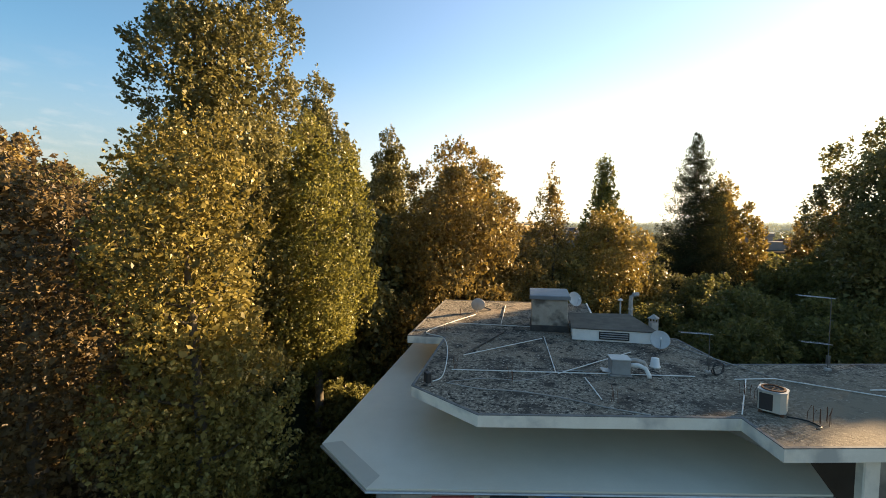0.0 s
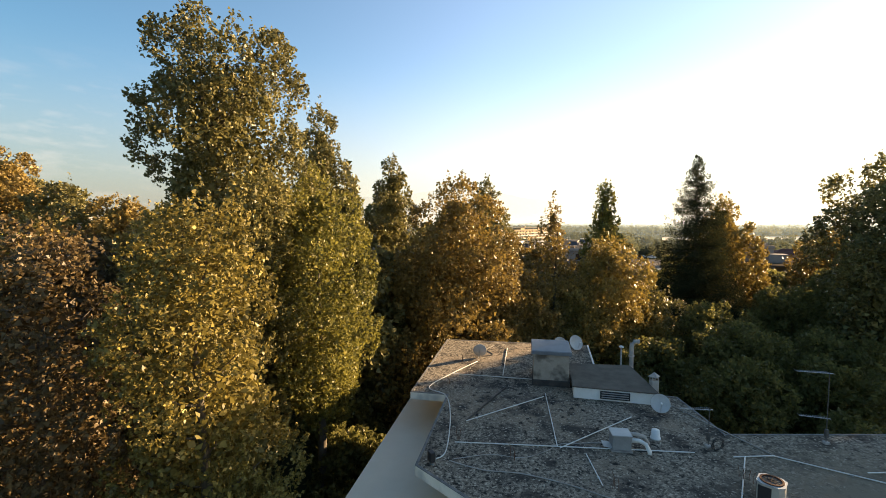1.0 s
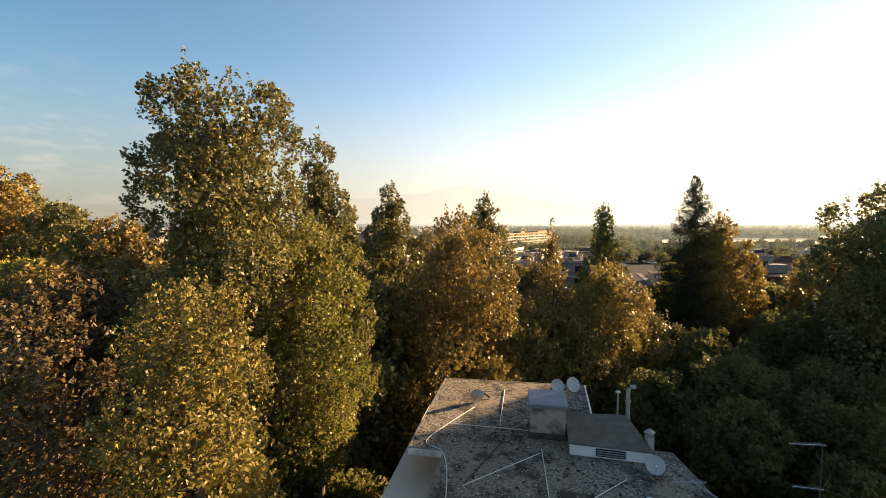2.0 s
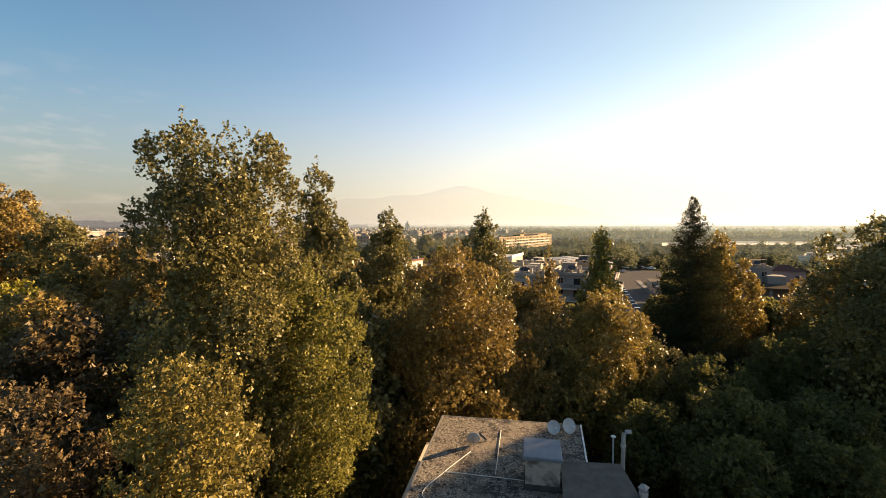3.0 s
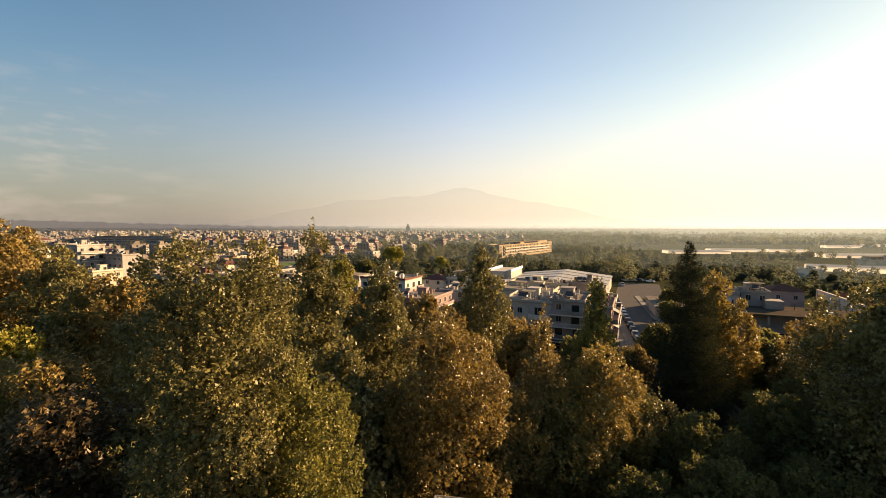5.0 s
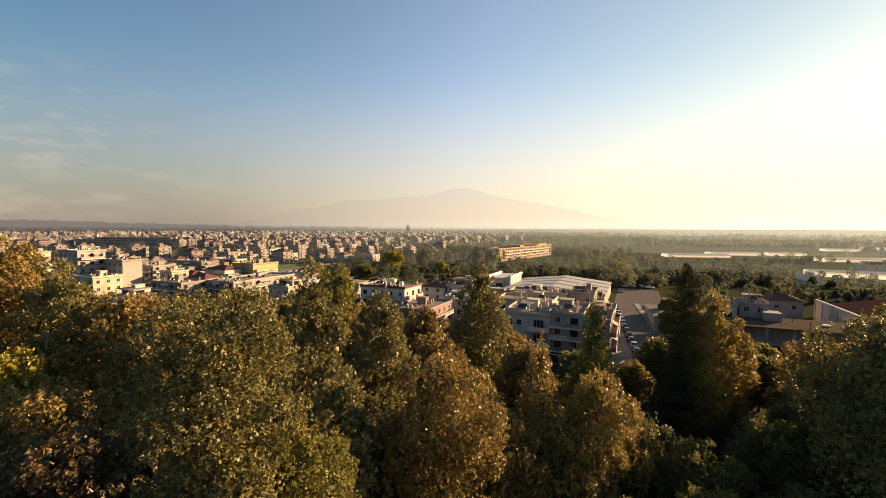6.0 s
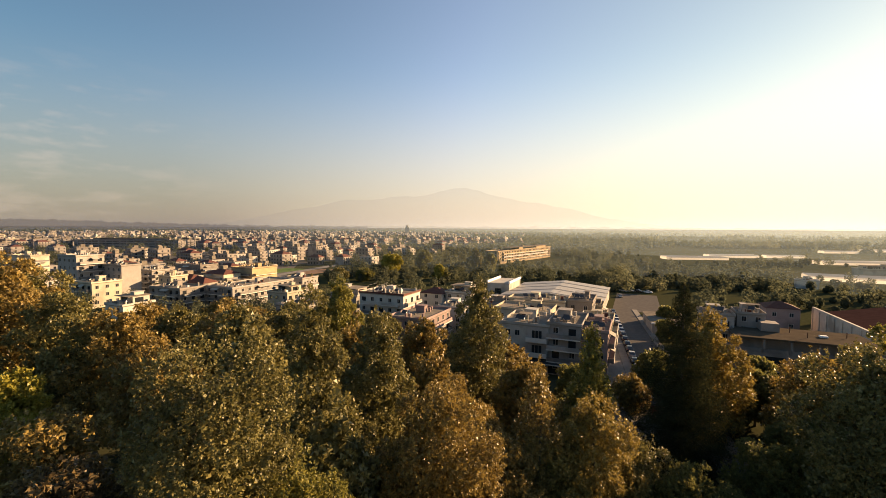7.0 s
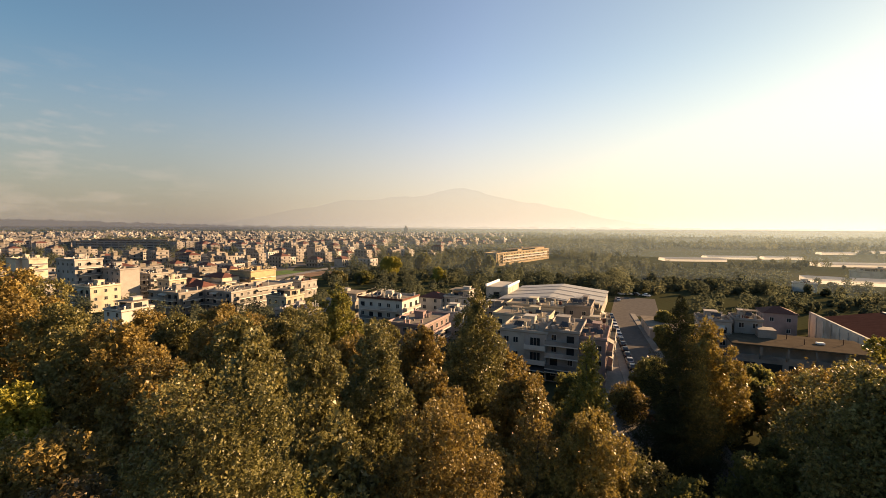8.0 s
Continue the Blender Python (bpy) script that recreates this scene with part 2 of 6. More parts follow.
L_OLIVE = foliage("plane_leaves_olive", [(0.039, 0.039, 0.018), (0.080, 0.075, 0.030), (0.144, 0.130, 0.047), (0.232, 0.200, 0.075), (0.319, 0.270, 0.117)])
L_GOLD = foliage("plane_leaves_gold", [(0.042, 0.036, 0.015), (0.105, 0.087, 0.027), (0.178, 0.144, 0.042), (0.272, 0.219, 0.062), (0.385, 0.312, 0.105)])
L_GREEN = foliage("poplar_leaves_green", [(0.038, 0.04, 0.015), (0.085, 0.084, 0.025), (0.158, 0.148, 0.039), (0.252, 0.225, 0.059), (0.39, 0.335, 0.115)], 0.3)
L_YELLOW = foliage("plane_leaves_yellow", [(0.08, 0.063, 0.024), (0.155, 0.117, 0.036), (0.24, 0.178, 0.052), (0.35, 0.258, 0.076), (0.42, 0.313, 0.105)])
L_RUST = foliage("plane_leaves_rust", [(0.063, 0.047, 0.021), (0.124, 0.09, 0.033), (0.2, 0.143, 0.046), (0.3, 0.213, 0.066), (0.37, 0.268, 0.09)])
L_SPRING = foliage("light_green_leaves", [(0.13, 0.12, 0.022), (0.2, 0.18, 0.032), (0.29, 0.255, 0.05), (0.4, 0.34, 0.09)])
L_DARK = foliage("dark_green_leaves", [(0.06, 0.063, 0.024), (0.1, 0.099, 0.036), (0.155, 0.146, 0.05), (0.26, 0.23, 0.078)], 0.45, 0.35, 0.15)
# brown leaves, darkened: the shade on these trees is put into the colour
L_BROWN = foliage("plane_leaves_brown_shaded", [(0.036, 0.026, 0.017), (0.066, 0.047, 0.025), (0.110, 0.077, 0.035), (0.180, 0.127, 0.058), (0.290, 0.215, 0.111)])
L_CONIFER = foliage("conifer_needles", [(0.02, 0.024, 0.013), (0.03, 0.034, 0.017), (0.046, 0.049, 0.023), (0.068, 0.066, 0.03)], 0.1, 0.35, 0.0, rough=0.8)
# far leaves: the blue-grey of distance haze is put into the colours
L_FAR = foliage("far_wood_leaves_hazed", [(0.036, 0.046, 0.032), (0.068, 0.078, 0.052), (0.11, 0.115, 0.072), (0.175, 0.165, 0.095)], 0.4, 0.014, 0.0, 0.15, 0.09, 0.9)


# ---- mesh helpers ----
class Shape:
    """Collects simple solids into one mesh."""

    def __init__(self):
        self.v, self.f = [], []

    def add(self, verts, faces):
        k = len(self.v)
        self.v += [tuple(p) for p in verts]
        self.f += [tuple(k + i for i in f) for f in faces]
        return self

    def box(self, x0, y0, z0, x1, y1, z1, m=None):
        p = [Vector(c) for c in ((x0, y0, z0), (x1, y0, z0), (x1, y1, z0), (x0, y1, z0), (x0, y0, z1), (x1, y0, z1), (x1, y1, z1), (x0, y1, z1))]
        if m:
            p = [m @ c for c in p]
        return self.add(p, [(0, 3, 2, 1), (4, 5, 6, 7), (0, 1, 5, 4), (1, 2, 6, 5), (2, 3, 7, 6), (3, 0, 4, 7)])

    def bbox(self, x0, y0, z0, x1, y1, z1, b=0.02, m=None):
        """A box with its edges taken off."""
        pts, index = [], {}
        for i, (x, sx) in enumerate(((x0, 1), (x1, -1))):
            for j, (y, sy) in enumerate(((y0, 1), (y1, -1))):
                for k, (z, sz) in enumerate(((z0, 1), (z1, -1))):
                    for a, c in enumerate(((x, y + sy * b, z + sz * b), (x + sx * b, y, z + sz * b), (x + sx * b, y + sy * b, z))):
                        index[i, j, k, a] = len(pts)
                        pts.append(m @ Vector(c) if m else c)
        q = index
        faces = []
        for i in (0, 1):
            faces.append(tuple(q[i, j, k, 0] for j, k in ((0, 0), (0, 1), (1, 1), (1, 0))))
            faces.append(tuple(q[j, i, k, 1] for j, k in ((0, 0), (1, 0), (1, 1), (0, 1))))
            faces.append(tuple(q[j, k, i, 2] for j, k in ((0, 0), (0, 1), (1, 1), (1, 0))))
        for i in (0, 1):
            for j in (0, 1):
                faces.append((q[i, j, 0, 0], q[i, j, 1, 0], q[i, j, 1, 1], q[i, j, 0, 1]))
                faces.append((q[i, 0, j, 0], q[i, 1, j, 0], q[i, 1, j, 2], q[i, 0, j, 2]))
                faces.append((q[0, i, j, 1], q[1, i, j, 1], q[1, i, j, 2], q[0, i, j, 2]))
                for k in (0, 1):
                    faces.append((q[i, j, k, 0], q[i, j, k, 1], q[i, j, k, 2]))
        return self.add(pts, faces)

    def prism(self, outline, z0, z1):
        n = len(outline)
        pts = [(x, y, z0) for x, y in outline] + [(x, y, z1) for x, y in outline]
        return self.add(pts, [tuple(range(n))[::-1], tuple(range(n, 2 * n))] + [(i, (i + 1) % n, n + (i + 1) % n, n + i) for i in range(n)])

    def tube(self, path, radii, sides=8, caps=True):
        path = [Vector(p) for p in path]
        if not hasattr(radii, "__len__"):
            radii = [radii] * len(path)
        k = len(self.v)
        for i, p in enumerate(path):
            d = (path[min(i + 1, len(path) - 1)] - path[max(i - 1, 0)]).normalized()
            a = d.orthogonal().normalized() if abs(d.z) > 0.9 else d.cross(Vector((0, 0, 1))).normalized()
            b = d.cross(a)
            for s in range(sides):
                t = 2 * math.pi * s / sides
                self.v.append(tuple(p + (a * math.cos(t) + b * math.sin(t)) * radii[i]))
        for i in range(len(path) - 1):
            for s in range(sides):
                s2 = (s + 1) % sides
                self.f.append((k + i * sides + s, k + i * sides + s2, k + (i + 1) * sides + s2, k + (i + 1) * sides + s))
        if caps:
            self.f.append(tuple(k + s for s in range(sides))[::-1])
            self.f.append(tuple(k + (len(path) - 1) * sides + s for s in range(sides)))
        return self

    def lathe(self, profile, at=(0, 0, 0), sides=24, m=None):
        k, n = len(self.v), len(profile)
        for r, z in profile:
            for s in range(sides):
                t = 2 * math.pi * s / sides
                c = Vector((r * math.cos(t), r * math.sin(t), z))
                c = m @ c if m else c + Vector(at)
                self.v.append(tuple(c))
        for i in range(n - 1):
            for s in range(sides):
                s2 = (s + 1) % sides
                self.f.append((k + i * sides + s, k + i * sides + s2, k + (i + 1) * sides + s2, k + (i + 1) * sides + s))
        return self

    def mesh(self, name, material, smooth=False):
        me = bpy.data.meshes.new(name)
        me.from_pydata(self.v, [], self.f)
        me.materials.append(material)
        if smooth:
            me.polygons.foreach_set("use_smooth", [True] * len(me.polygons))
        me.update()
        return me


def part(name, shape, material, parent, label="", m=None, smooth=False):
    """One mesh object under a thing or a part; shape: a Shape or a mesh."""
    me = shape.mesh(name, material, smooth) if isinstance(shape, Shape) else shape
    ob = new(name, me)
    ob.parent = parent
    if m is not None:
        ob.matrix_local = m
    if label:
        tagged(ob, label)
    return ob


def thing(name, m, label, category, group="", kind=""):
    ob = new(name)
    ob.empty_display_size = 0.3
    ob.matrix_world = m
    return tagged(ob, label, category, group, kind)


def solid(name, shape, material, label="", category="", kind="", smooth=False, m=None, group=""):
    ob = new(name, shape.mesh(name, material, smooth))
    if m is not None:
        ob.matrix_world = m
    return tagged(ob, label, category, group, kind)


# ---- trees ----
def leaf_mesh(name, pts, nrm, size, rng, material, narrow=0.62, corners=3):
    """A small leaf at every point: three-cornered, or folded with four corners where the camera comes near."""
    n = len(pts)
    t = rng.normal(size=(n, 3))
    t -= nrm * np.sum(t * nrm, axis=1)[:, None]
    t /= np.linalg.norm(t, axis=1)[:, None] + 1e-9
    b = np.cross(nrm, t)
    s = (size * rng.uniform(0.6, 1.25, n))[:, None]
    w = s * narrow * rng.uniform(0.75, 1.2, n)[:, None]
    v = np.empty((n, 4, 3))
    if corners == 3:
        w = w * 1.25
    v[:, 0] = pts - t * s * 0.5
    v[:, 1] = pts + b * w * 0.5 + nrm * s * 0.12
    v[:, 2] = pts + t * s * (0.5 if corners == 4 else 0.8) - nrm * s * 0.06
    v[:, 3] = pts - b * w * 0.5 + nrm * s * 0.12
    v = v[:, [0, 1, 2, 3]] if corners == 4 else v[:, [1, 2, 3]]
    me = bpy.data.meshes.new(name)
    me.vertices.add(n * corners), me.loops.add(n * corners), me.polygons.add(n)
    me.vertices.foreach_set("co", v.reshape(-1).astype(np.float32))
    me.loops.foreach_set("vertex_index", np.arange(n * corners, dtype=np.int32))
    me.polygons.foreach_set("loop_start", np.arange(0, n * corners, corners, dtype=np.int32))
    me.materials.append(material)
    me.update(calc_edges=True)
    return me


def unit(a):
    return a / (np.linalg.norm(a, axis=1)[:, None] + 1e-9)


PROFILES = {                                   # widths from the foot of the crown to its top
    "round": ((0, 0.35), (0.12, 0.72), (0.3, 0.95), (0.5, 1.0), (0.7, 0.92), (0.86, 0.68), (1, 0.25)),
    "tall": ((0, 0.5), (0.15, 0.85), (0.4, 1.0), (0.6, 0.9), (0.8, 0.62), (0.92, 0.38), (1, 0.12)),
    "dome": ((0, 0.55), (0.2, 0.9), (0.45, 1.0), (0.7, 0.9), (0.86, 0.68), (0.95, 0.42), (1, 0.15)),
    "flame": ((0, 0.6), (0.2, 0.95), (0.4, 1.0), (0.6, 0.8), (0.78, 0.52), (0.9, 0.3), (1, 0.08)),
    "broad": ((0, 0.5), (0.25, 0.85), (0.5, 1.0), (0.72, 0.95), (0.88, 0.66), (0.96, 0.4), (1, 0.18)),
    "old plane": ((0, 0.5), (0.2, 0.8), (0.4, 0.96), (0.62, 1.0), (0.76, 0.93), (0.88, 0.82), (0.95, 0.74), (1, 0.62)),
}


def width_at(profile, u):
    k = PROFILES[profile]
    return np.interp(u, [a for a, _ in k], [b for _, b in k])


def crown_points(rng, height, radius, profile, size, length, lumps=0.2, leaders=0, cover=1.0, clumpy=1.0):
    """Leaf places and facings over the foot of the crown: boughs, leafy shoots that rise from them, and leaves along each shoot."""
    boughs = int(np.clip(2.2 * height / radius * 4.4 + 9, 20, 84) / clumpy)
    grid = np.linspace(0, 1, 200)
    area = np.cumsum(width_at(profile, grid) + 0.12)
    u = np.interp((np.arange(boughs) + rng.random(boughs)) / boughs * area[-1], area, grid)
    a = np.arange(boughs) * 2.39996 + rng.uniform(-0.5, 0.5, boughs)
    reach = np.where(rng.random(boughs) < 0.2, rng.uniform(0.15, 0.5, boughs), rng.uniform(0.62, 0.82, boughs))
    r = radius * width_at(profile, u) * reach * (1 + lumps * np.clip(rng.normal(size=boughs), -1.5, 1.0) * 0.6)
    bough_r = (0.2 * radius + 0.45) * (0.72 + 0.55 * width_at(profile, u)) * rng.uniform(0.62, 1.3, boughs) * clumpy ** 0.15
    out = radius * width_at(profile, u)
    r = np.where(reach > 0.5, np.clip(r, np.maximum(out * (1 - 1.1 * lumps) - bough_r, 0), np.maximum(out * (1.04 + 0.4 * lumps) - bough_r, 0.1)), r)
    bough_c = np.stack([r * np.cos(a), r * np.sin(a), np.clip(u * height, bough_r * 0.5, height - bough_r * 0.8)], 1)
    shoots = int(cover * 1.55 * np.sum(12.6 * bough_r ** 2) / (0.55 * length * length + 0.1))
    b = rng.choice(boughs, shoots, p=bough_r ** 2 / np.sum(bough_r ** 2))
    away = unit(bough_c[b] * np.array([1, 1, 0.0]) + 1e-6)
    way = unit(unit(rng.normal(size=(shoots, 3))) + away * 0.6 + np.array([0, 0, 0.35]))
    tip = bough_c[b] + way * (bough_r[b] * rng.uniform(0.72, 1.08, shoots))[:, None] * np.array([1, 1, 0.85])
    axis = unit(way * 0.6 + away * 0.25 + np.array([0, 0, 0.95]) + rng.normal(size=way.shape) * 0.28)
    ln = length * rng.uniform(0.55, 1.25, shoots)
    if leaders:                                   # upright leading shoots over the top of the crown
        la, lu = rng.uniform(0, 6.283, leaders), 1 - (0.1 + 0.006 * leaders) * rng.random(leaders) ** 1.5
        lr = radius * width_at(profile, lu) * rng.random(leaders) ** 0.4 * 0.86
        lt = np.stack([lr * np.cos(la), lr * np.sin(la), height * lu + length * rng.uniform(0.3, 1.3, leaders)], 1)
        tip, ln = np.concatenate([tip, lt]), np.concatenate([ln, length * rng.uniform(1.5, 2.6, leaders)])
        axis = np.concatenate([axis, unit(np.array([0, 0, 1.0]) + rng.normal(size=(leaders, 3)) * 0.13)])
    k = rng.poisson(cover * 0.56 * ln * 0.36 * length / (0.3 * size * size) * 0.55 + 3)
    i = np.repeat(np.arange(len(tip)), k)
    f = rng.random(len(i)) ** 0.5
    rad = rng.normal(size=(len(i), 3))
    rad = unit(rad - axis[i] * np.sum(rad * axis[i], axis=1)[:, None])
    wide = 0.15 * length + 0.05 * ln[i]
    p = tip[i] - axis[i] * (ln[i] * (1 - f))[:, None] + rad * (wide * (1.1 - 0.85 * f ** 2) * np.sqrt(rng.uniform(0.15, 1, len(i))))[:, None]
    nrm = unit(rad * 0.45 + axis[i] * 0.3 + rng.normal(size=axis.shape)[i] * 0.3 + rng.normal(size=rad.shape) * 0.6)
    m = int(len(p) * 0.2)                        # large dull leaves deep inside close the crown
    iu, ia = rng.random(m), rng.uniform(0, 6.283, m)
    ir = radius * 0.62 * width_at(profile, iu) * np.sqrt(rng.random(m))
    p = np.concatenate([p, np.stack([ir * np.cos(ia), ir * np.sin(ia), 0.02 * height + iu * height * 0.88], 1)])
    nrm = np.concatenate([nrm, unit(rng.normal(size=(m, 3)))])
    p[:, 2] = np.maximum(p[:, 2], 0.0)
    return p, nrm, bough_c, np.concatenate([np.ones(len(i)), np.full(m, 1.7)])


def trunk_shape(rng, foot, height, girth, clump_c, limbs, lean=0.03):
    """A tapered, slightly bent trunk with limbs out to the clumps of the crown."""
    s = Shape()
    steps = 9
    top = foot + height * 0.86
    dx, dy = rng.normal(size=2) * lean * height
    path = []
    for i in range(steps):
        f = i / (steps - 1)
        path.append(Vector((dx * f * f + 0.12 * math.sin(4 * f + dx), dy * f * f + 0.12 * math.sin(5 * f + dy) * f, f * top)))
    s.tube(path, [girth * (1.35 if i == 0 else 1.0 - 0.86 * i / (steps - 1)) for i in range(steps)], 10)
    for j in rng.choice(len(clump_c), min(limbs, len(clump_c)), replace=False):
        c = Vector(clump_c[j]) + Vector((0, 0, foot))
        hz = max(foot * 0.7, min(top * 0.92, c.z - 0.55 * math.hypot(c.x, c.y)))
        f = hz / top
        p0 = Vector((dx * f * f, dy * f * f, hz))
        mid = p0.lerp(c, 0.5) + Vector((0, 0, -0.1 * (c - p0).length))
        g = girth * (1 - 0.8 * f) * 0.42
        s.tube([p0, p0.lerp(mid, 0.55), mid, mid.lerp(c, 0.6), c], [g, g * 0.8, g * 0.6, g * 0.38, g * 0.14], 6)
    return s


def tree(name, label, x, y, top, foot, radius, profile, material, seed, size=0.3, length=1.1, limbs=12, lumps=0.2, girth=0.3, group="park trees", leaders=6, corners=3, cover=1.0, clumpy=1.0):
    rng = np.random.default_rng(seed)
    t = thing(name, pose(x, y, 0), label, "tree", group)
    height, size = top - foot, size * 1.3
    p, n, c, k = crown_points(rng, height, radius, profile, size, length, lumps, leaders, cover, clumpy)
    p[:, 2] += foot
    part("trunk", trunk_shape(rng, foot, height, girth, c, limbs), M_BARK, t, smooth=True)
    part("crown", leaf_mesh("crown", p, n, size * k, rng, material, 0.66, corners), material, t)
    return t


def conifer(name, label, x, y, top, foot, radius, seed, size=0.2, branches=720, group=""):
    """A broad spire of drooping branches, each branch a flat spray of needles."""
    rng = np.random.default_rng(seed)
    t = thing(name, pose(x, y, 0), label, "tree", group)
    trunk = Shape().tube([(0, 0, 0), (0.05, 0, top * 0.5), (0.0, 0.05, top * 0.99)], [0.38, 0.22, 0.025], 10)
    pts, nrm = [], []
    for i in range(branches):
        u = 1 - (1 - (i + rng.random()) / branches) ** 0.72
        h = foot + (top - foot) * u
        a = rng.uniform(0, 6.283)
        wide = float(np.interp(u, (0, 0.2, 0.42, 0.6, 0.74, 0.84, 0.92, 0.97, 1), (1.0, 0.95, 0.76, 0.56, 0.41, 0.29, 0.15, 0.09, 0.03)))
        reach = radius * wide * (0.86 + 0.3 * noise.noise(Vector((math.cos(a) * 1.6, math.sin(a) * 1.6, h * 0.4)))) * rng.uniform(0.72, 1.12) + 0.1
        droop = rng.uniform(-0.12, 0.22) - 0.25 * max(0.0, u - 0.7)
        m = int(40 + 190 * reach / radius)
        f = rng.random(m) ** 0.62
        side = rng.normal(size=m) * (0.16 * reach + 0.06) * (1.12 - f) ** 0.6
        px = math.cos(a) * f * reach - math.sin(a) * side
        py = math.sin(a) * f * reach + math.cos(a) * side
        pz = h - droop * reach * f + 0.16 * reach * f ** 3 + rng.normal(size=m) * (0.12 + 0.035 * reach) - 0.14 * np.abs(side)
        pts.append(np.stack([px, py, pz], 1))
        nrm.append(unit(np.array([math.cos(a) * .6, math.sin(a) * .6, 0.6]) + rng.normal(size=(m, 3)) * 0.6))
        if i % 2 == 0:
            tip = Vector((math.cos(a) * reach * 0.8, math.sin(a) * reach * 0.8, h - droop * reach * 0.7))
            trunk.tube([(0, 0, h), tip], [0.05, 0.012], 4)
    part("trunk", trunk, M_BARK, t, smooth=True)
    part("crown", leaf_mesh("crown", np.concatenate(pts), np.concatenate(nrm), size, rng, L_CONIFER, 0.5), L_CONIFER, t)
    return t


# ---- ground, roads ----
ground = Shape()
_r = [0, 60, 140, 260, 420, 700, 1100, 1700, 2600, 4000, 6500]
_n = 48
for i, r in enumerate(_r):
    for k in range(_n):
        a = 2 * math.pi * k / _n
        ground.v.append((r * math.cos(a), r * math.sin(a), 0.0))
for i in range(len(_r) - 1):
    for k in range(_n):
        k2 = (k + 1) % _n
        ground.f.append((i * _n + k, (i + 1) * _n + k, (i + 1) * _n + k2, i * _n + k2) if i else (0, _n + k, _n + k2))


def ground_material():
    m, n, l, p = nodes_of("park_soil_and_fields")
    co = n.new("ShaderNodeTexCoord")
    vor, no, big = n.new("ShaderNodeTexVoronoi"), n.new("ShaderNodeTexNoise"), n.new("ShaderNodeTexNoise")
    vor.inputs["Scale"].default_value = 0.011
    no.inputs["Scale"].default_value, no.inputs["Detail"].default_value = 0.8, 8
    big.inputs["Scale"].default_value, big.inputs["Detail"].default_value = 0.03, 5
    mp = n.new("ShaderNodeMapping")
    mp.inputs["Rotation"].default_value = (0, 0, radians(24))
    mp.inputs["Scale"].default_value = (0.5, 1.0, 1.0)
    l.new(co.outputs["Object"], mp.inputs["Vector"]), l.new(mp.outputs[0], vor.inputs["Vector"])
    l.new(co.outputs["Object"], no.inputs["Vector"]), l.new(co.outputs["Object"], big.inputs["Vector"])
    r1, r2 = n.new("ShaderNodeValToRGB"), n.new("ShaderNodeValToRGB")
    r1.color_ramp.elements.new(0.4), r1.color_ramp.elements.new(0.6)
    for i, c in enumerate(((0.032, 0.042, 0.021), (0.044, 0.052, 0.026), (0.07, 0.07, 0.04), (0.026, 0.036, 0.018))):
        r1.color_ramp.elements[i].position, r1.color_ramp.elements[i].color = i / 3, rgb(c)
    l.new(vor.outputs["Color"], r1.inputs[0])
    r2.color_ramp.elements[0].color, r2.color_ramp.elements[1].color = rgb((0.035, 0.035, 0.018)), rgb((0.062, 0.06, 0.034))
    r2.color_ramp.elements[0].position, r2.color_ramp.elements[1].position = 0.35, 0.7
    l.new(no.outputs[0], r2.inputs[0])
    mx = n.new("ShaderNodeMix")
    mx.data_type = "RGBA"
    l.new(big.outputs[0], mx.inputs["Factor"]), l.new(r1.outputs[0], mx.inputs["A"]), l.new(r2.outputs[0], mx.inputs["B"])
    l.new(mx.outputs["Result"], p.inputs["Base Color"])
    p.inputs["Roughness"].default_value, p.inputs["Specular IOR Level"].default_value = 1.0, 0.0
    return m


solid("ground", ground, ground_material(), "park soil and dry grass running out to flat fields", "ground", "structure")

GRID = -24.0                                   # the town's streets run at this turn


def town(x, y, z=0.0, turn=0.0):
    """Pose at a place, turned with the streets."""
    return pose(x, y, z, 0, 0, GRID + turn)


# ---- the building with the flat roof ----
ROOF = 9.6
OUTLINE = [(0.15, 29.1), (-1.66, 19.85), (0.05, 19.5), (-1.04, 13.66), (0.95, 11.53), (8.06, 11.32), (7.98, 9.76), (24.0, 9.95), (24.0, 15.8),
           (10.56, 15.77), (10.62, 19.25), (9.5, 19.6), (8.1, 22.5), (9.32, 27.6)]
house = thing("flat_roofed_building", pose(0, 0, 0), "flat-roofed concrete building with white fascia and deep grey eave", "building")


def grown(outline, d):
    """The outline moved in (minus) or out by d."""
    n, res = len(outline), []
    for i in range(n):
        p, q, r = (Vector(outline[k % n]) for k in (i - 1, i, i + 1))
        a, b = (q - p).normalized(), (r - q).normalized()
        na, nb = Vector((a.y, -a.x)), Vector((b.y, -b.x))
        s = (na + nb) / max(1 + na.dot(nb), 0.35)
        res.append(tuple(q + s * d))
    return res


part("roof_slab", Shape().prism(OUTLINE, ROOF - 0.34, ROOF - 0.012), M_FASCIA, house, "white painted concrete roof edge")
part("roof_surface", Shape().prism(grown(OUTLINE, -0.09), ROOF - 0.05, ROOF), M_ROOF, house, "weathered dark grey screed with tan patches")
M_KERB = mat("weathered_kerb", (0.10, 0.10, 0.10), (0.24, 0.235, 0.225), 3.0, 0.9, 0.4, 25)
_o, _i = OUTLINE, grown(OUTLINE, -0.09)
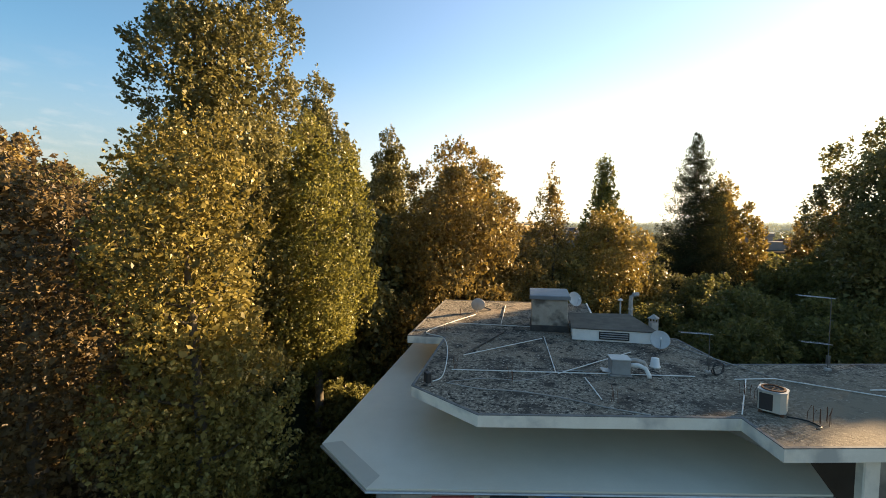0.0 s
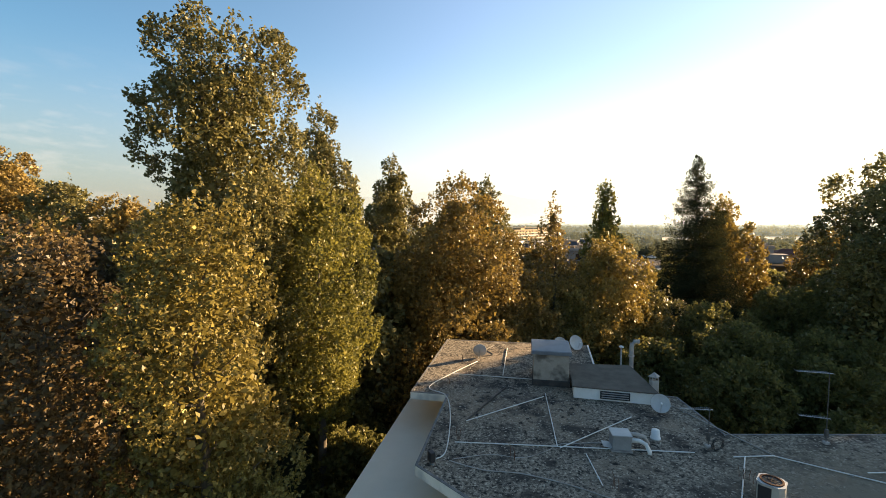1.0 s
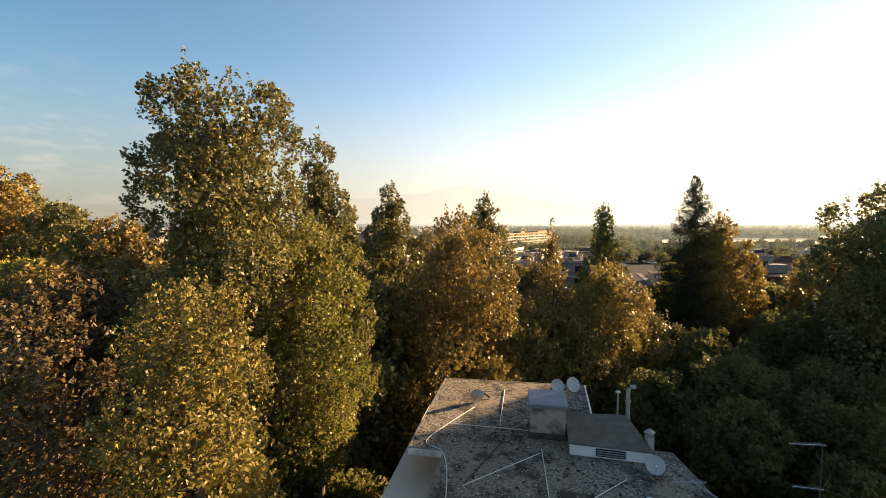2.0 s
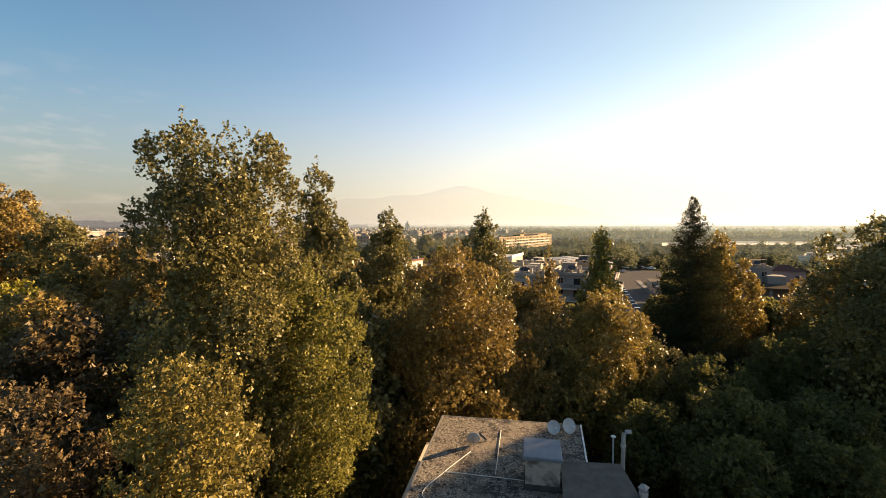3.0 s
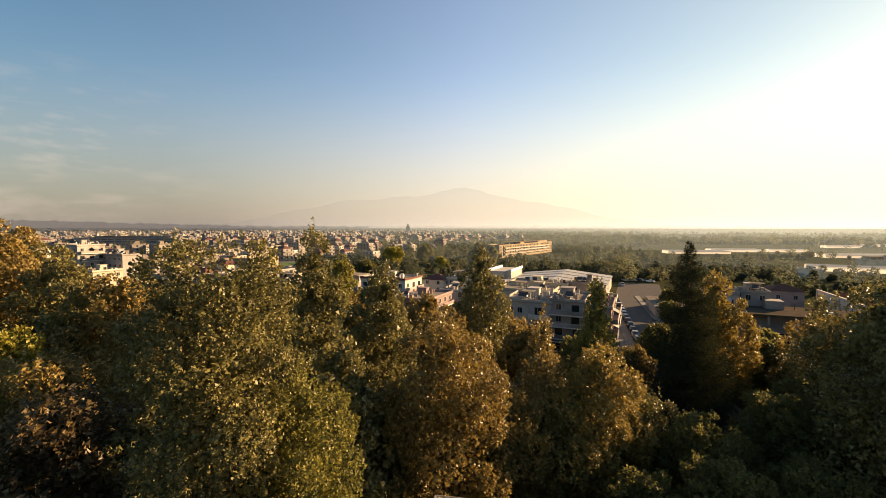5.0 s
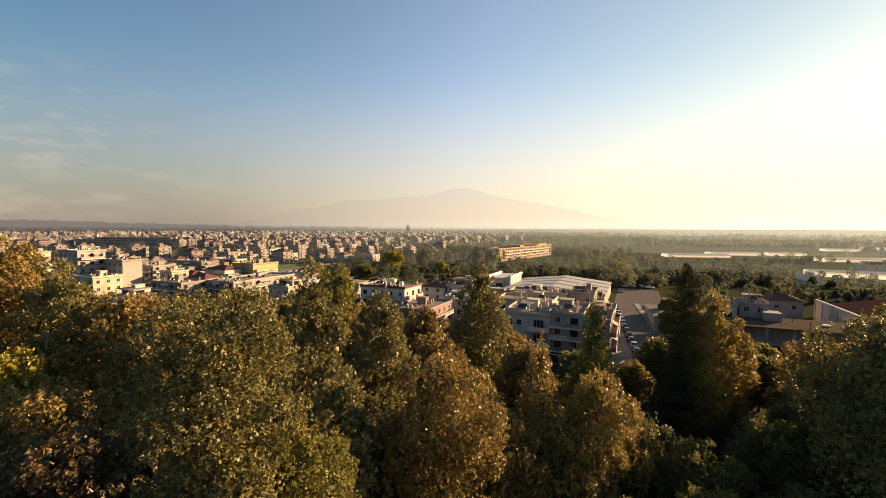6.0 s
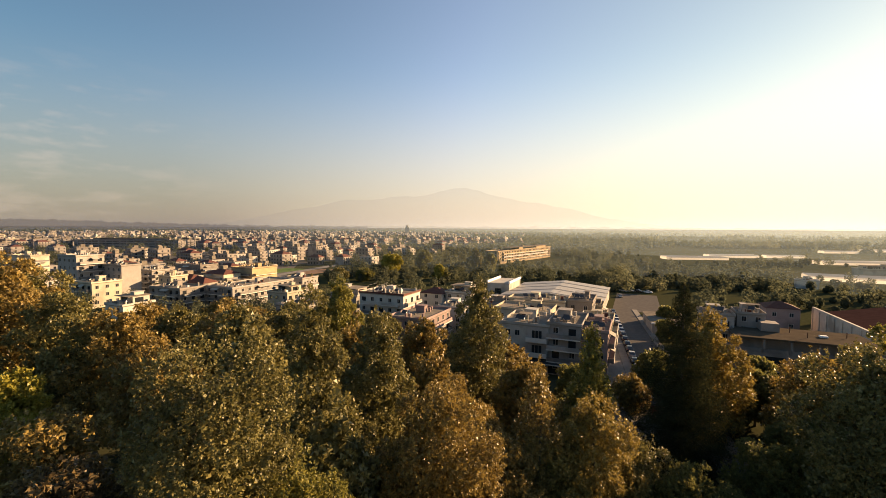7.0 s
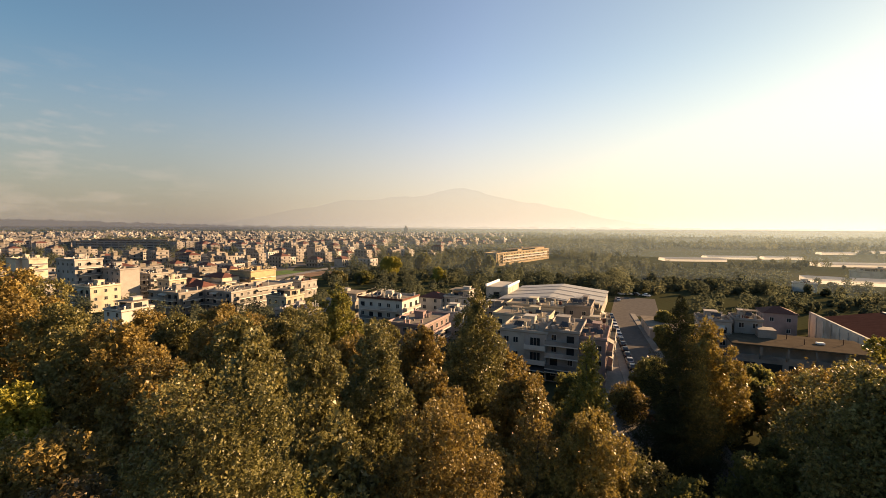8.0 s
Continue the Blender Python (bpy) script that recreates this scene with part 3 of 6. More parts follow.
for k in range(len(_o)):
    a, b, c, d = _o[k], _o[(k + 1) % len(_o)], _i[(k + 1) % len(_o)], _i[k]
    part("kerb", Shape().add([(*p, ROOF - 0.01) for p in (a, b, c, d)] + [(*p, ROOF + (0.06 if k == 12 else 0.015)) for p in (a, b, c, d)], [(4, 5, 6, 7), (0, 1, 5, 4), (3, 7, 6, 2)]), M_FASCIA if k == 12 else M_KERB, house, "low raised lip round the roof")
part("wall", Shape().prism([(2.4, 26.5), (1.6, 17.5), (2.6, 14.5), (9.3, 14.3), (9.8, 12.6), (23.0, 12.8), (23.0, 15.0), (9.6, 15.2), (8.6, 18.2), (7.4, 22.4), (8.0, 25.8)], 0.0, ROOF - 0.34), M_PLASTER, house, "pale plastered wall under the roof")
EAVE = [(-0.9, 28.5), (-3.77, 13.04), (-1.99, 10.76), (9.89, 10.5), (10.6, 12.1), (10.2, 16.0), (8.5, 22.0), (8.8, 27.0)]
part("eave", Shape().prism(EAVE, 7.88, 8.0), M_EAVE, house, "smooth grey coated lower roof slab")
rim = Shape()
for k in range(1, 2):
    inner = grown(EAVE, -0.55)
    rim.add([(*EAVE[k], 8.004), (*EAVE[k + 1], 8.004), (*inner[k + 1], 8.012), (*inner[k], 8.012)], [(0, 1, 2, 3)])
part("eave_border", rim, M_EAVE_EDGE, house)
part("gutter", Shape().tube([(-3.8, 13.0, 7.93), (-2.0, 10.7, 7.93), (9.9, 10.44, 7.93)], 0.035, 6), M_METAL, house)
part("lower_wall", Shape().prism(grown(EAVE, -1.5), 0.0, 7.88), M_PLASTER, house)
for k, (x, w, mtl) in enumerate(((-0.3, 1.1, M_RED), (1.2, 1.0, M_DARK), (2.6, 0.7, M_BLUE), (3.6, 1.3, M_DARK), (5.3, 1.5, M_RED), (7.2, 1.2, M_DARK))):
    part("shutter", Shape().bbox(x, 10.62, 7.3, x + w, 10.7, 7.86, 0.02), mtl, house)
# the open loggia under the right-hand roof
# a dark sheet before the wall takes the place of the shade inside
part("loggia_back", Shape().box(9.95, 12.4, 5.6, 12.4, 12.5, 9.2), M_DARK, house, "dark sheet standing in for the opening's shade")
part("column", Shape().bbox(10.28, 10.15, 0, 10.7, 10.4, 9.25, 0.03), M_FASCIA, house)
part("column", Shape().bbox(14.4, 10.2, 0, 14.9, 10.75, 9.25, 0.03), M_FASCIA, house)
part("railing", Shape().tube([(8.9, 10.85, 7.2), (10.2, 10.85, 7.2)], 0.03, 6).tube([(9.5, 10.85, 6.3), (9.5, 10.85, 7.9)], 0.02, 6), M_BLACK_CABLE, house)

# ---- on the roof ----
hut = thing("stair_hut", pose(5.3, 21.35, ROOF, 0, 0, -11), "grey rendered roof hut with a pale metal lid", "roof hut")
part("body", Shape().bbox(-0.85, -0.8, 0, 0.85, 0.8, 1.66, 0.03), mat("stained_grey_render", (0.27, 0.235, 0.195), (0.42, 0.375, 0.32), 1.6, 0.9, 0.3, 18, stain=(0.13, 0.115, 0.1), stain_scale=1.3), hut)
part("skirt", Shape().bbox(-0.9, -0.85, 0, 0.9, 0.85, 0.3, 0.02), mat("black_bitumen_skirt", (0.02, 0.02, 0.022), (0.07, 0.065, 0.06), 2.0, 0.8, 0.3), hut)
part("lid", Shape().bbox(-0.95, -0.92, 0, 0.95, 0.92, 0.09, 0.03).bbox(-0.96, -0.93, -0.1, 0.96, -0.89, 0.07, 0.01), mat("blue_grey_sheet", (0.13, 0.15, 0.175), (0.20, 0.225, 0.25), 1.5, 0.55, 0.05, 20), hut, "pale blue-grey sheet metal lid", pose(0, 0, 1.72, 3, 0, 0))

block = thing("low_roof_block", pose(0, 0, ROOF), "low white roof block with a dark felt top", "roof block")
BLOCK = [(5.85, 19.2), (9.25, 18.35), (9.55, 22.0), (6.6, 22.3)]
part("body", Shape().prism(BLOCK, 0, 0.5), M_WHITE, block, "white painted low wall")
part("top", Shape().prism(grown(BLOCK, 0.06), 0.503, 0.55), mat("dark_roofing_felt", (0.085, 0.075, 0.063), (0.17, 0.15, 0.125), 1.5, 0.9, 0.4, 20), block, "dark grey mineral felt top")
_m = Matrix.Translation((6.95, 18.90, 0.26)) @ pose(0, 0, 0, 0, 0, -14)
part("vent", Shape().bbox(0, -0.05, -0.17, 1.25, 0.06, 0.17, 0.01), M_DARK, block, "dark louvred vent", _m)
for k in range(3):
    part("slat", Shape().bbox(0.05, -0.075, -0.11 + k * 0.10, 1.2, -0.04, -0.07 + k * 0.10, 0.005), M_METAL, block, "", _m)


def dish(x, y, z, r, turn, up, label):
    """A satellite dish on a short bracket, with its arm and head."""
    d = thing("satellite_dish", pose(x, y, z, 0, 0, turn), label, "satellite dish", "satellite dishes on the roof")
    part("mast", Shape().tube([(0, 0.14, 0), (0, 0.14, r * 1.25)], 0.022, 8).tube([(0, 0.14, r), (0.12, 0.3, 0.0)], 0.014, 6), M_METAL, d)
    prof = [(r * f, 0.22 * r * f * f) for f in (0.02, 0.25, 0.5, 0.75, 0.93, 1.0)]
    bowl = prof + [(r * 1.012, 0.22 * r - 0.012)] + [(a, b - 0.018) for a, b in prof[::-1]]
    m = Matrix.Translation((0, 0.06, r * 1.1)) @ pose(0, 0, 0, 90 - up, 0, 0)
    part("reflector", Shape().lathe(bowl, sides=28, m=m), M_PALE_METAL, d, "pale grey dish", smooth=True)
    arm = m @ Vector((0, -r * 0.15, r * 1.1))
    part("arm", Shape().tube([m @ Vector((0, -r * 0.9, 0.15 * r)), arm], 0.012, 6), M_METAL, d)
    part("head", Shape().tube([arm + Vector((0, 0.05, 0.01)), arm - Vector((0, 0.06, 0.01))], 0.035, 8), M_WHITE, d)
    return d


dish(2.05, 25.0, ROOF, 0.40, 176, 14, "pale satellite dish standing on the flat roof")
dish(8.15, 26.4, ROOF, 0.46, 20, 25, "pale satellite dish behind the roof hut")
dish(7.15, 26.3, ROOF, 0.42, 10, 25, "grey satellite dish behind the roof hut")
dish(8.95, 17.5, ROOF, 0.38, -20, 30, "large pale satellite dish beside the low white block")

flue = thing("flue_pipe", pose(10.7, 24.3, 0), "tall grey flue pipe with a bent top", "flue")
part("pipe", Shape().tube([(0, 0, 0), (0, 0, 10.5), (0.03, 0, 10.68), (0.12, 0, 10.78), (0.42, -0.05, 10.8)], 0.12, 14), M_PLASTER, flue, smooth=True)
part("collar", Shape().lathe([(0.12, 0), (0.155, 0.0), (0.155, 0.08), (0.12, 0.08)], (0, 0, 9.9)), M_METAL, flue)
vent_pipe = thing("vent_pipe", pose(10.15, 24.4, 0), "thin white vent pipe beside the flue", "vent pipe")
part("pipe", Shape().tube([(0, 0, 0), (0, 0, 10.4)], 0.045, 10), M_PLASTER, vent_pipe, smooth=True)
part("cap", Shape().lathe([(0, 0.12), (0.13, 0.06), (0.14, 0.0), (0.0, 0.0)], (0, 0, 10.42), 14), M_PIPE, vent_pipe)

cowl = thing("chimney_cowl", pose(9.6, 19.4, ROOF), "small white chimney with a pointed cowl", "chimney")
part("shaft", Shape().bbox(-0.16, -0.16, 0, 0.16, 0.16, 0.75, 0.02), M_PLASTER, cowl)
for sx in (-1, 1):
    for sy in (-1, 1):
        part("post", Shape().box(sx * 0.13 - 0.02, sy * 0.13 - 0.02, 0.75, sx * 0.13 + 0.02, sy * 0.13 + 0.02, 0.92), M_METAL, cowl)
part("cap", Shape().lathe([(0.27, 0.9), (0.28, 0.93), (0.03, 1.1), (0.0, 1.1)], sides=4), M_PLASTER, cowl)


M_DULL = mat("dull_dark_steel", (0.06, 0.06, 0.06), (0.13, 0.13, 0.125), 4.0, 0.6, 0.0, metal=0.3)


def antenna(x, y, z, high, booms, label, turn):
    """A mast with yagi booms: (height, length, turn, rods)."""
    a = thing("tv_antenna", pose(x, y, z, 0, 0, turn), label, "antenna", "TV antennas on the roof")
    part("mast", Shape().tube([(0, 0, 0), (0, 0, high)], 0.015, 8), M_DULL, a)
    part("foot", Shape().bbox(-0.09, -0.09, 0, 0.09, 0.09, 0.1, 0.02), M_PLASTER, a)
    part("clamp", Shape().bbox(-0.05, -0.05, 0.25, 0.05, 0.05, 0.55, 0.01), M_DULL, a)
    for h, ln, tn, rods in booms:
        m = Matrix.Translation((0, 0, h)) @ pose(0, 0, 0, 0, 0, tn)
        b = part("boom", Shape().tube([(-ln, 0, ln * 0.11), (ln * 0.12, 0, -ln * 0.013)], 0.009, 6), M_METAL, a, "", m)
        for k in range(rods):
            f = k / (rods - 1)
            part("rod", Shape().tube([(-ln * f, -0.10 - 0.06 * (1 - f), 0.02 + ln * 0.11 * f), (-ln * f, 0.10 + 0.06 * (1 - f), 0.02 + ln * 0.11 * f)], 0.005, 4), M_METAL, b)
    return a


antenna(13.7, 15.05, ROOF, 2.65, ((2.6, 1.35, 8, 14), (0.95, 1.0, 0, 10)), "tall TV antenna mast with two yagi booms", 0)
antenna(9.3, 14.8, ROOF, 1.45, ((1.38, 1.15, 10, 14),), "short TV antenna mast with one yagi boom", 0)
hose = Shape()
for k in range(3):
    r = 0.20 + 0.02 * k
    hose.tube([(r * math.cos(t), 0.03 * math.sin(3 * t + k) + 0.03 * k, 0.23 + r * math.sin(t)) for t in np.linspace(0, 6.283, 20)], 0.014, 5, False)
solid("coiled_cable", hose, M_BLACK_CABLE, "coil of dark cable leaning on the antenna mast", "cable", m=pose(9.5, 14.6, ROOF, 12, 0, 10))

# round-shouldered condenser
cooler = thing("condenser_unit", pose(9.22, 11.75, ROOF, 0, 0, -45), "square pale condenser unit with a round fan top", "condenser")
_s = 0.32
_c = [(-_s, -_s + 0.12), (-_s + 0.12, -_s), (_s - 0.12, -_s), (_s, -_s + 0.12), (_s, _s - 0.12), (_s - 0.12, _s), (-_s + 0.12, _s), (-_s, _s - 0.12)]
part("body", Shape().prism(_c, 0.08, 0.62), mat("beige_enamel", (0.42, 0.39, 0.33), (0.55, 0.51, 0.44), 2.0, 0.5, 0.05), cooler)
part("coil_face", Shape().bbox(-0.27, -_s - 0.012, 0.12, 0.04, -_s + 0.03, 0.58, 0.005), M_DARK, cooler, "dark finned coil face")
part("side_coil", Shape().bbox(-_s - 0.012, -0.2, 0.12, -_s + 0.03, 0.2, 0.58, 0.005), M_DARK, cooler)
part("top", Shape().prism(grown(_c, 0.015), 0.62, 0.66), M_PALE_METAL, cooler)
part("fan_ring", Shape().lathe([(0.24, 0.66), (0.29, 0.66), (0.29, 0.69), (0.24, 0.69), (0.24, 0.66)]), M_RUST, cooler, "rusty round fan guard")
part("fan_well", Shape().lathe([(0.0, 0.664), (0.24, 0.664)]), M_DARK, cooler)
for k in range(6):
    part("guard_bar", Shape().tube([(-0.25, 0, 0), (0.25, 0, 0)], 0.006, 4), M_RUST, cooler, "", pose(0, 0, 0.685, 0, 0, 30 * k))
for sx in (-1, 1):
    for sy in (-1, 1):
        part("foot", Shape().box(sx * 0.24 - 0.04, sy * 0.24 - 0.04, 0, sx * 0.24 + 0.04, sy * 0.24 + 0.04, 0.08), M_RUST, cooler)

unit_box = thing("duct_box", pose(6.15, 14.75, ROOF, 0, 0, -8), "grey sheet metal roof box with two insulated pipes", "ventilation box")
part("body", Shape().bbox(-0.31, -0.28, 0.06, 0.31, 0.28, 0.56, 0.015), mat("dull_grey_sheet", (0.20, 0.21, 0.21), (0.30, 0.31, 0.31), 2.0, 0.5, 0.05), unit_box)
part("lid", Shape().bbox(-0.34, -0.31, 0.56, 0.34, 0.31, 0.60, 0.01), M_PALE_METAL, unit_box)
part("flap", Shape().bbox(-0.62, -0.22, 0.04, -0.3, 0.2, 0.07, 0.008), M_PALE_METAL, unit_box, "", pose(0, 0, 0, 0, 8, 0))
part("pipe", Shape().tube([(0.3, -0.1, 0.36), (0.62, -0.1, 0.36), (0.82, -0.18, 0.28), (0.9, -0.3, 0.1), (0.9, -0.34, 0.0)], 0.075, 10), M_PIPE, unit_box, smooth=True)
part("pipe", Shape().tube([(0.2, 0.1, 0.5), (0.6, 0.14, 0.47), (0.85, 0.16, 0.40), (1.0, 0.18, 0.14)], 0.07, 10), M_PLASTER, unit_box, smooth=True)
part("curb", Shape().bbox(-0.36, -0.33, 0, 0.36, 0.33, 0.06, 0.01), M_PLASTER, unit_box)

bucket = thing("bucket", pose(7.75, 15.45, ROOF), "upturned white plastic bucket on the roof", "bucket")
part("shell", Shape().lathe([(0.17, 0.0), (0.18, 0.0), (0.18, 0.03), (0.165, 0.04), (0.135, 0.33), (0.0, 0.335)], sides=22), M_WHITE, bucket, smooth=True)
part("rim", Shape().lathe([(0.168, 0.01), (0.19, 0.01), (0.19, 0.04), (0.168, 0.04)], sides=22), M_PIPE, bucket)


def conduit(a, b, r=0.019, mtl=None, label="straight white conduit laid across the roof"):
    """A pipe on the roof, held by small saddles."""
    a, b = Vector((*a, ROOF + 0.035)), Vector((*b, ROOF + 0.035))
    c = thing("conduit", Matrix.Translation(a), label, "conduit", "conduits on the roof")
    part("pipe", Shape().tube([(0, 0, 0), (b - a) * 0.5 + Vector((0, 0, 0.004)), b - a], r, 6), mtl or M_PIPE, c)
    n = max(2, int((b - a).length / 1.1))
    for k in range(n):
        q = (b - a) * ((k + 0.5) / n)
        part("saddle", Shape().box(q.x - 0.03, q.y - 0.03, -0.035, q.x + 0.03, q.y + 0.03, 0.008), M_METAL, c)


conduit((0.81, 16.78), (4.48, 19.22))
conduit((4.65, 19.6), (3.95, 14.8))
conduit((0.31, 15.11), (8.6, 14.4))
conduit((4.02, 14.7), (7.6, 17.15))
conduit((3.0, 22.0), (3.95, 26.9))
conduit((0.34, 22.25), (4.5, 21.4))
conduit((4.81, 14.3), (4.72, 12.5))
conduit((10.16, 14.15), (8.2, 11.5))
conduit((9.75, 14.12), (11.2, 14.2))
conduit((9.79, 18.3), (11.15, 14.3), 0.02, M_PLASTER, "grey pipe laid along the roof edge")
conduit((11.15, 14.2), (15.5, 11.2), 0.018, M_PIPE)
conduit((13.4, 13.2), (19.0, 13.3), 0.02, M_PIPE)
conduit((0.85, 16.85), (2.95, 20.4), 0.035, M_BLACK_CABLE, "black rod lying on the roof")


def cable(points, r, mtl, label):
    pts = [Vector((*p, ROOF + r)) for p in points]
    fine = []
    for i in range(len(pts) - 1):
        p0, p1, p2, p3 = pts[max(i - 1, 0)], pts[i], pts[i + 1], pts[min(i + 2, len(pts) - 1)]
        for k in range(8):
            t = k / 8
            fine.append(0.5 * (2 * p1 + (p2 - p0) * t + (2 * p0 - 5 * p1 + 4 * p2 - p3) * t * t + (3 * p1 - p0 - 3 * p2 + p3) * t ** 3))
    return solid("roof_cable", Shape().tube(fine + [pts[-1]], r, 6), mtl, label, "cable", smooth=True, group="loose cables on the roof")


cable([(1.84, 24.3), (0.34, 22.3), (-0.8, 20.4), (0.0, 19.4), (0.18, 17.3), (0.0, 14.6), (-0.35, 14.0)], 0.02, M_PIPE, "loose white cable snaking along the roof edge")
cable([(0.1, 13.9), (1.2, 13.35), (2.4, 13.15), (3.66, 12.6), (4.8, 11.9), (5.7, 11.5)], 0.019, M_PLASTER, "loose pale cable over the near roof")
cable([(0.2, 14.0), (1.5, 14.3), (2.6, 14.1), (3.6, 14.6), (4.1, 15.0), (5.8, 15.1)], 0.014, M_PLASTER, "loose grey cable over the near roof")
cable([(2.2, 25.3), (2.9, 25.6), (2.6, 26.6), (3.2, 27.6)], 0.016, M_BLACK_CABLE, "dark cable curling from a dish")
cable([(7.0, 15.2), (7.5, 14.9), (7.4, 14.5), (6.6, 14.55)], 0.016, M_BLACK_CABLE, "dark cable beside the duct box")
cable([(9.35, 11.4), (9.7, 11.15), (9.75, 10.8), (9.55, 10.7)], 0.02, M_BLACK_CABLE, "dark cable from the condenser unit")

rng0 = np.random.default_rng(5)
for x, y in ((0.43, 15.3), (9.15, 12.95), (9.3, 12.7), (9.75, 11.1), (9.95, 10.95), (5.05, 12.4), (2.2, 14.0), (1.0, 24.3), (0.2, 20.8), (10.15, 11.05)):
    bars = thing("starter_bars", pose(x, y, ROOF), "rusted steel starter bars sticking out of the roof", "rebar", "starter bars on the roof")
    for k in range(3):
        dx, dy = rng0.uniform(-0.12, 0.12, 2)
        h = rng0.uniform(0.3, 0.5)
        part("bar", Shape().tube([(dx, dy, 0), (dx + rng0.normal() * 0.02, dy, h * 0.6), (dx + rng0.normal() * 0.05, dy + rng0.normal() * 0.03, h)], 0.009, 5), M_RUST, bars)
flood = thing("floodlight", pose(-0.5, 13.75, ROOF, 0, 0, 30), "small dark floodlight at the roof corner", "floodlight")
part("housing", Shape().bbox(-0.09, -0.12, 0.08, 0.09, 0.12, 0.42, 0.02), M_DARK, flood)
part("bracket", Shape().box(-0.05, -0.14, 0, 0.05, 0.14, 0.08), M_METAL, flood)

# ---- the park's trees ----
tree("plane_tree", "tall olive-green plane tree with feathery top shoots", -11.1, 22.2, 27.7, 2.6, 4.6, "old plane", L_OLIVE, 321, 0.145, 0.85, 34, 0.08, 0.5, leaders=70, corners=4, cover=1.05, clumpy=0.85)
tree("plane_tree", "plane tree with yellowing olive leaves", -8.0, 13.7, 18.4, 1.0, 3.0, "old plane", L_GOLD, 12, 0.115, 0.74, 26, 0.3, 0.34, leaders=26, corners=4, cover=1.0, clumpy=1.8)
tree("plane_tree", "plane tree with brown leaves darkened for its shade", -13.3, 13.3, 17.8, 1.0, 3.5, "broad", L_BROWN, 24, 0.12, 0.72, 22, 0.25, 0.35, leaders=14, corners=3, clumpy=1.6)
tree("plane_tree", "green-gold plane tree beside the building", -7.0, 23.4, 20.4, 6.5, 3.4, "round", L_GREEN, 13, 0.128, 0.78, 16, 0.26, 0.3, leaders=26, corners=4, cover=1.0, clumpy=1.5)
tree("poplar_tree", "slim tall green tree behind the plane", -11.2, 39.4, 28.2, 3.0, 5.0, "flame", L_OLIVE, 14, 0.22, 1.0, 14, 0.15, 0.32, leaders=16)
tree("plane_tree", "slim plane tree with browning leaves", -5.4, 44.4, 24.3, 2.0, 4.6, "flame", L_OLIVE, 15, 0.22, 1.0, 12, 0.2, 0.3, leaders=10)
tree("plane_tree", "rust-orange plane tree in autumn leaf", 1.0, 35.0, 21.3, 1.0, 5.7, "dome", L_RUST, 16, 0.19, 0.9, 20, 0.15, 0.35, leaders=12)
tree("plane_tree", "thin brownish plane tree with sparse leaves", 10.7, 42.5, 20.4, 1.0, 3.7, "flame", L_RUST, 17, 0.18, 0.85, 46, 0.3, 0.28, leaders=10, cover=0.5)
tree("plane_tree", "rounded golden plane tree in autumn leaf", 16.7, 43.2, 16.2, 0.2, 5.0, "dome", L_YELLOW, 18, 0.2, 0.9, 18, 0.15, 0.3, leaders=6)
tree("poplar_tree", "narrow green tree standing behind the golden plane", 18.2, 49.0, 22.4, 2.0, 3.3, "flame", L_GREEN, 19, 0.22, 1.0, 12, 0.15, 0.3, leaders=12)
conifer("conifer", "dark spire-topped conifer with drooping boughs", 32.7, 56.0, 26.3, 1.4, 7.4, 20)
tree("plane_tree", "golden-green tree beside the dark conifer", 41.3, 63.8, 21.4, 1.0, 5.4, "tall", L_YELLOW, 21, 0.27, 1.1, 14, 0.2, 0.35, leaders=10)
tree("plane_tree", "large olive-green tree at the park's edge", 38.6, 36.5, 23.8, 1.0, 7.2, "dome", L_OLIVE, 22, 0.21, 1.0, 22, 0.2, 0.42, leaders=24)
# stands beyond the view's right edge, added for the shade it throws on the roof
tree("plane_tree", "large green tree outside the view, added to shade the roof", 45.7, 35.2, 29.0, 1.0, 7.2, "dome", L_GREEN, 23, 0.34, 1.3, 22, 0.2, 0.42)
tree("plane_tree", "dense dark olive plane tree before the apartment blocks", 6.8, 71.5, 24.6, 0.6, 5.6, "tall", L_OLIVE, 93, 0.3, 1.2, 14, 0.15, 0.4, leaders=12)
tree("plane_tree", "rust-brown plane tree before the terraced building", 49.5, 55.0, 17.2, 1.0, 5.6, "round", L_RUST, 72, 0.28, 1.1, 12, 0.2, 0.35)
tree("plane_tree", "low brown-leaved tree at the end of the street", 35.2, 76.5, 6.8, 0.4, 3.4, "round", L_RUST, 74, 0.3, 1.0, 8, 0.2, 0.18, leaders=0)
tree("plane_tree", "small yellow-green tree among brown plane trees", -49.5, 49.5, 16.6, 2.0, 3.8, "round", L_SPRING, 73, 0.3, 1.0, 8, 0.2, 0.2)
# two more unseen trees, added and sized to keep sun off the roof
for x, y, top, s in ((57.8, 41.6, 28.0, 70), (61.0, 50.5, 25.0, 71)):
    tree("plane_tree", "tall plane tree outside the view, added to shade the roof", x, y, top, 3.0, 7.6, "broad", L_GREEN, s, 0.42, 1.5, 12, 0.15, 0.5)
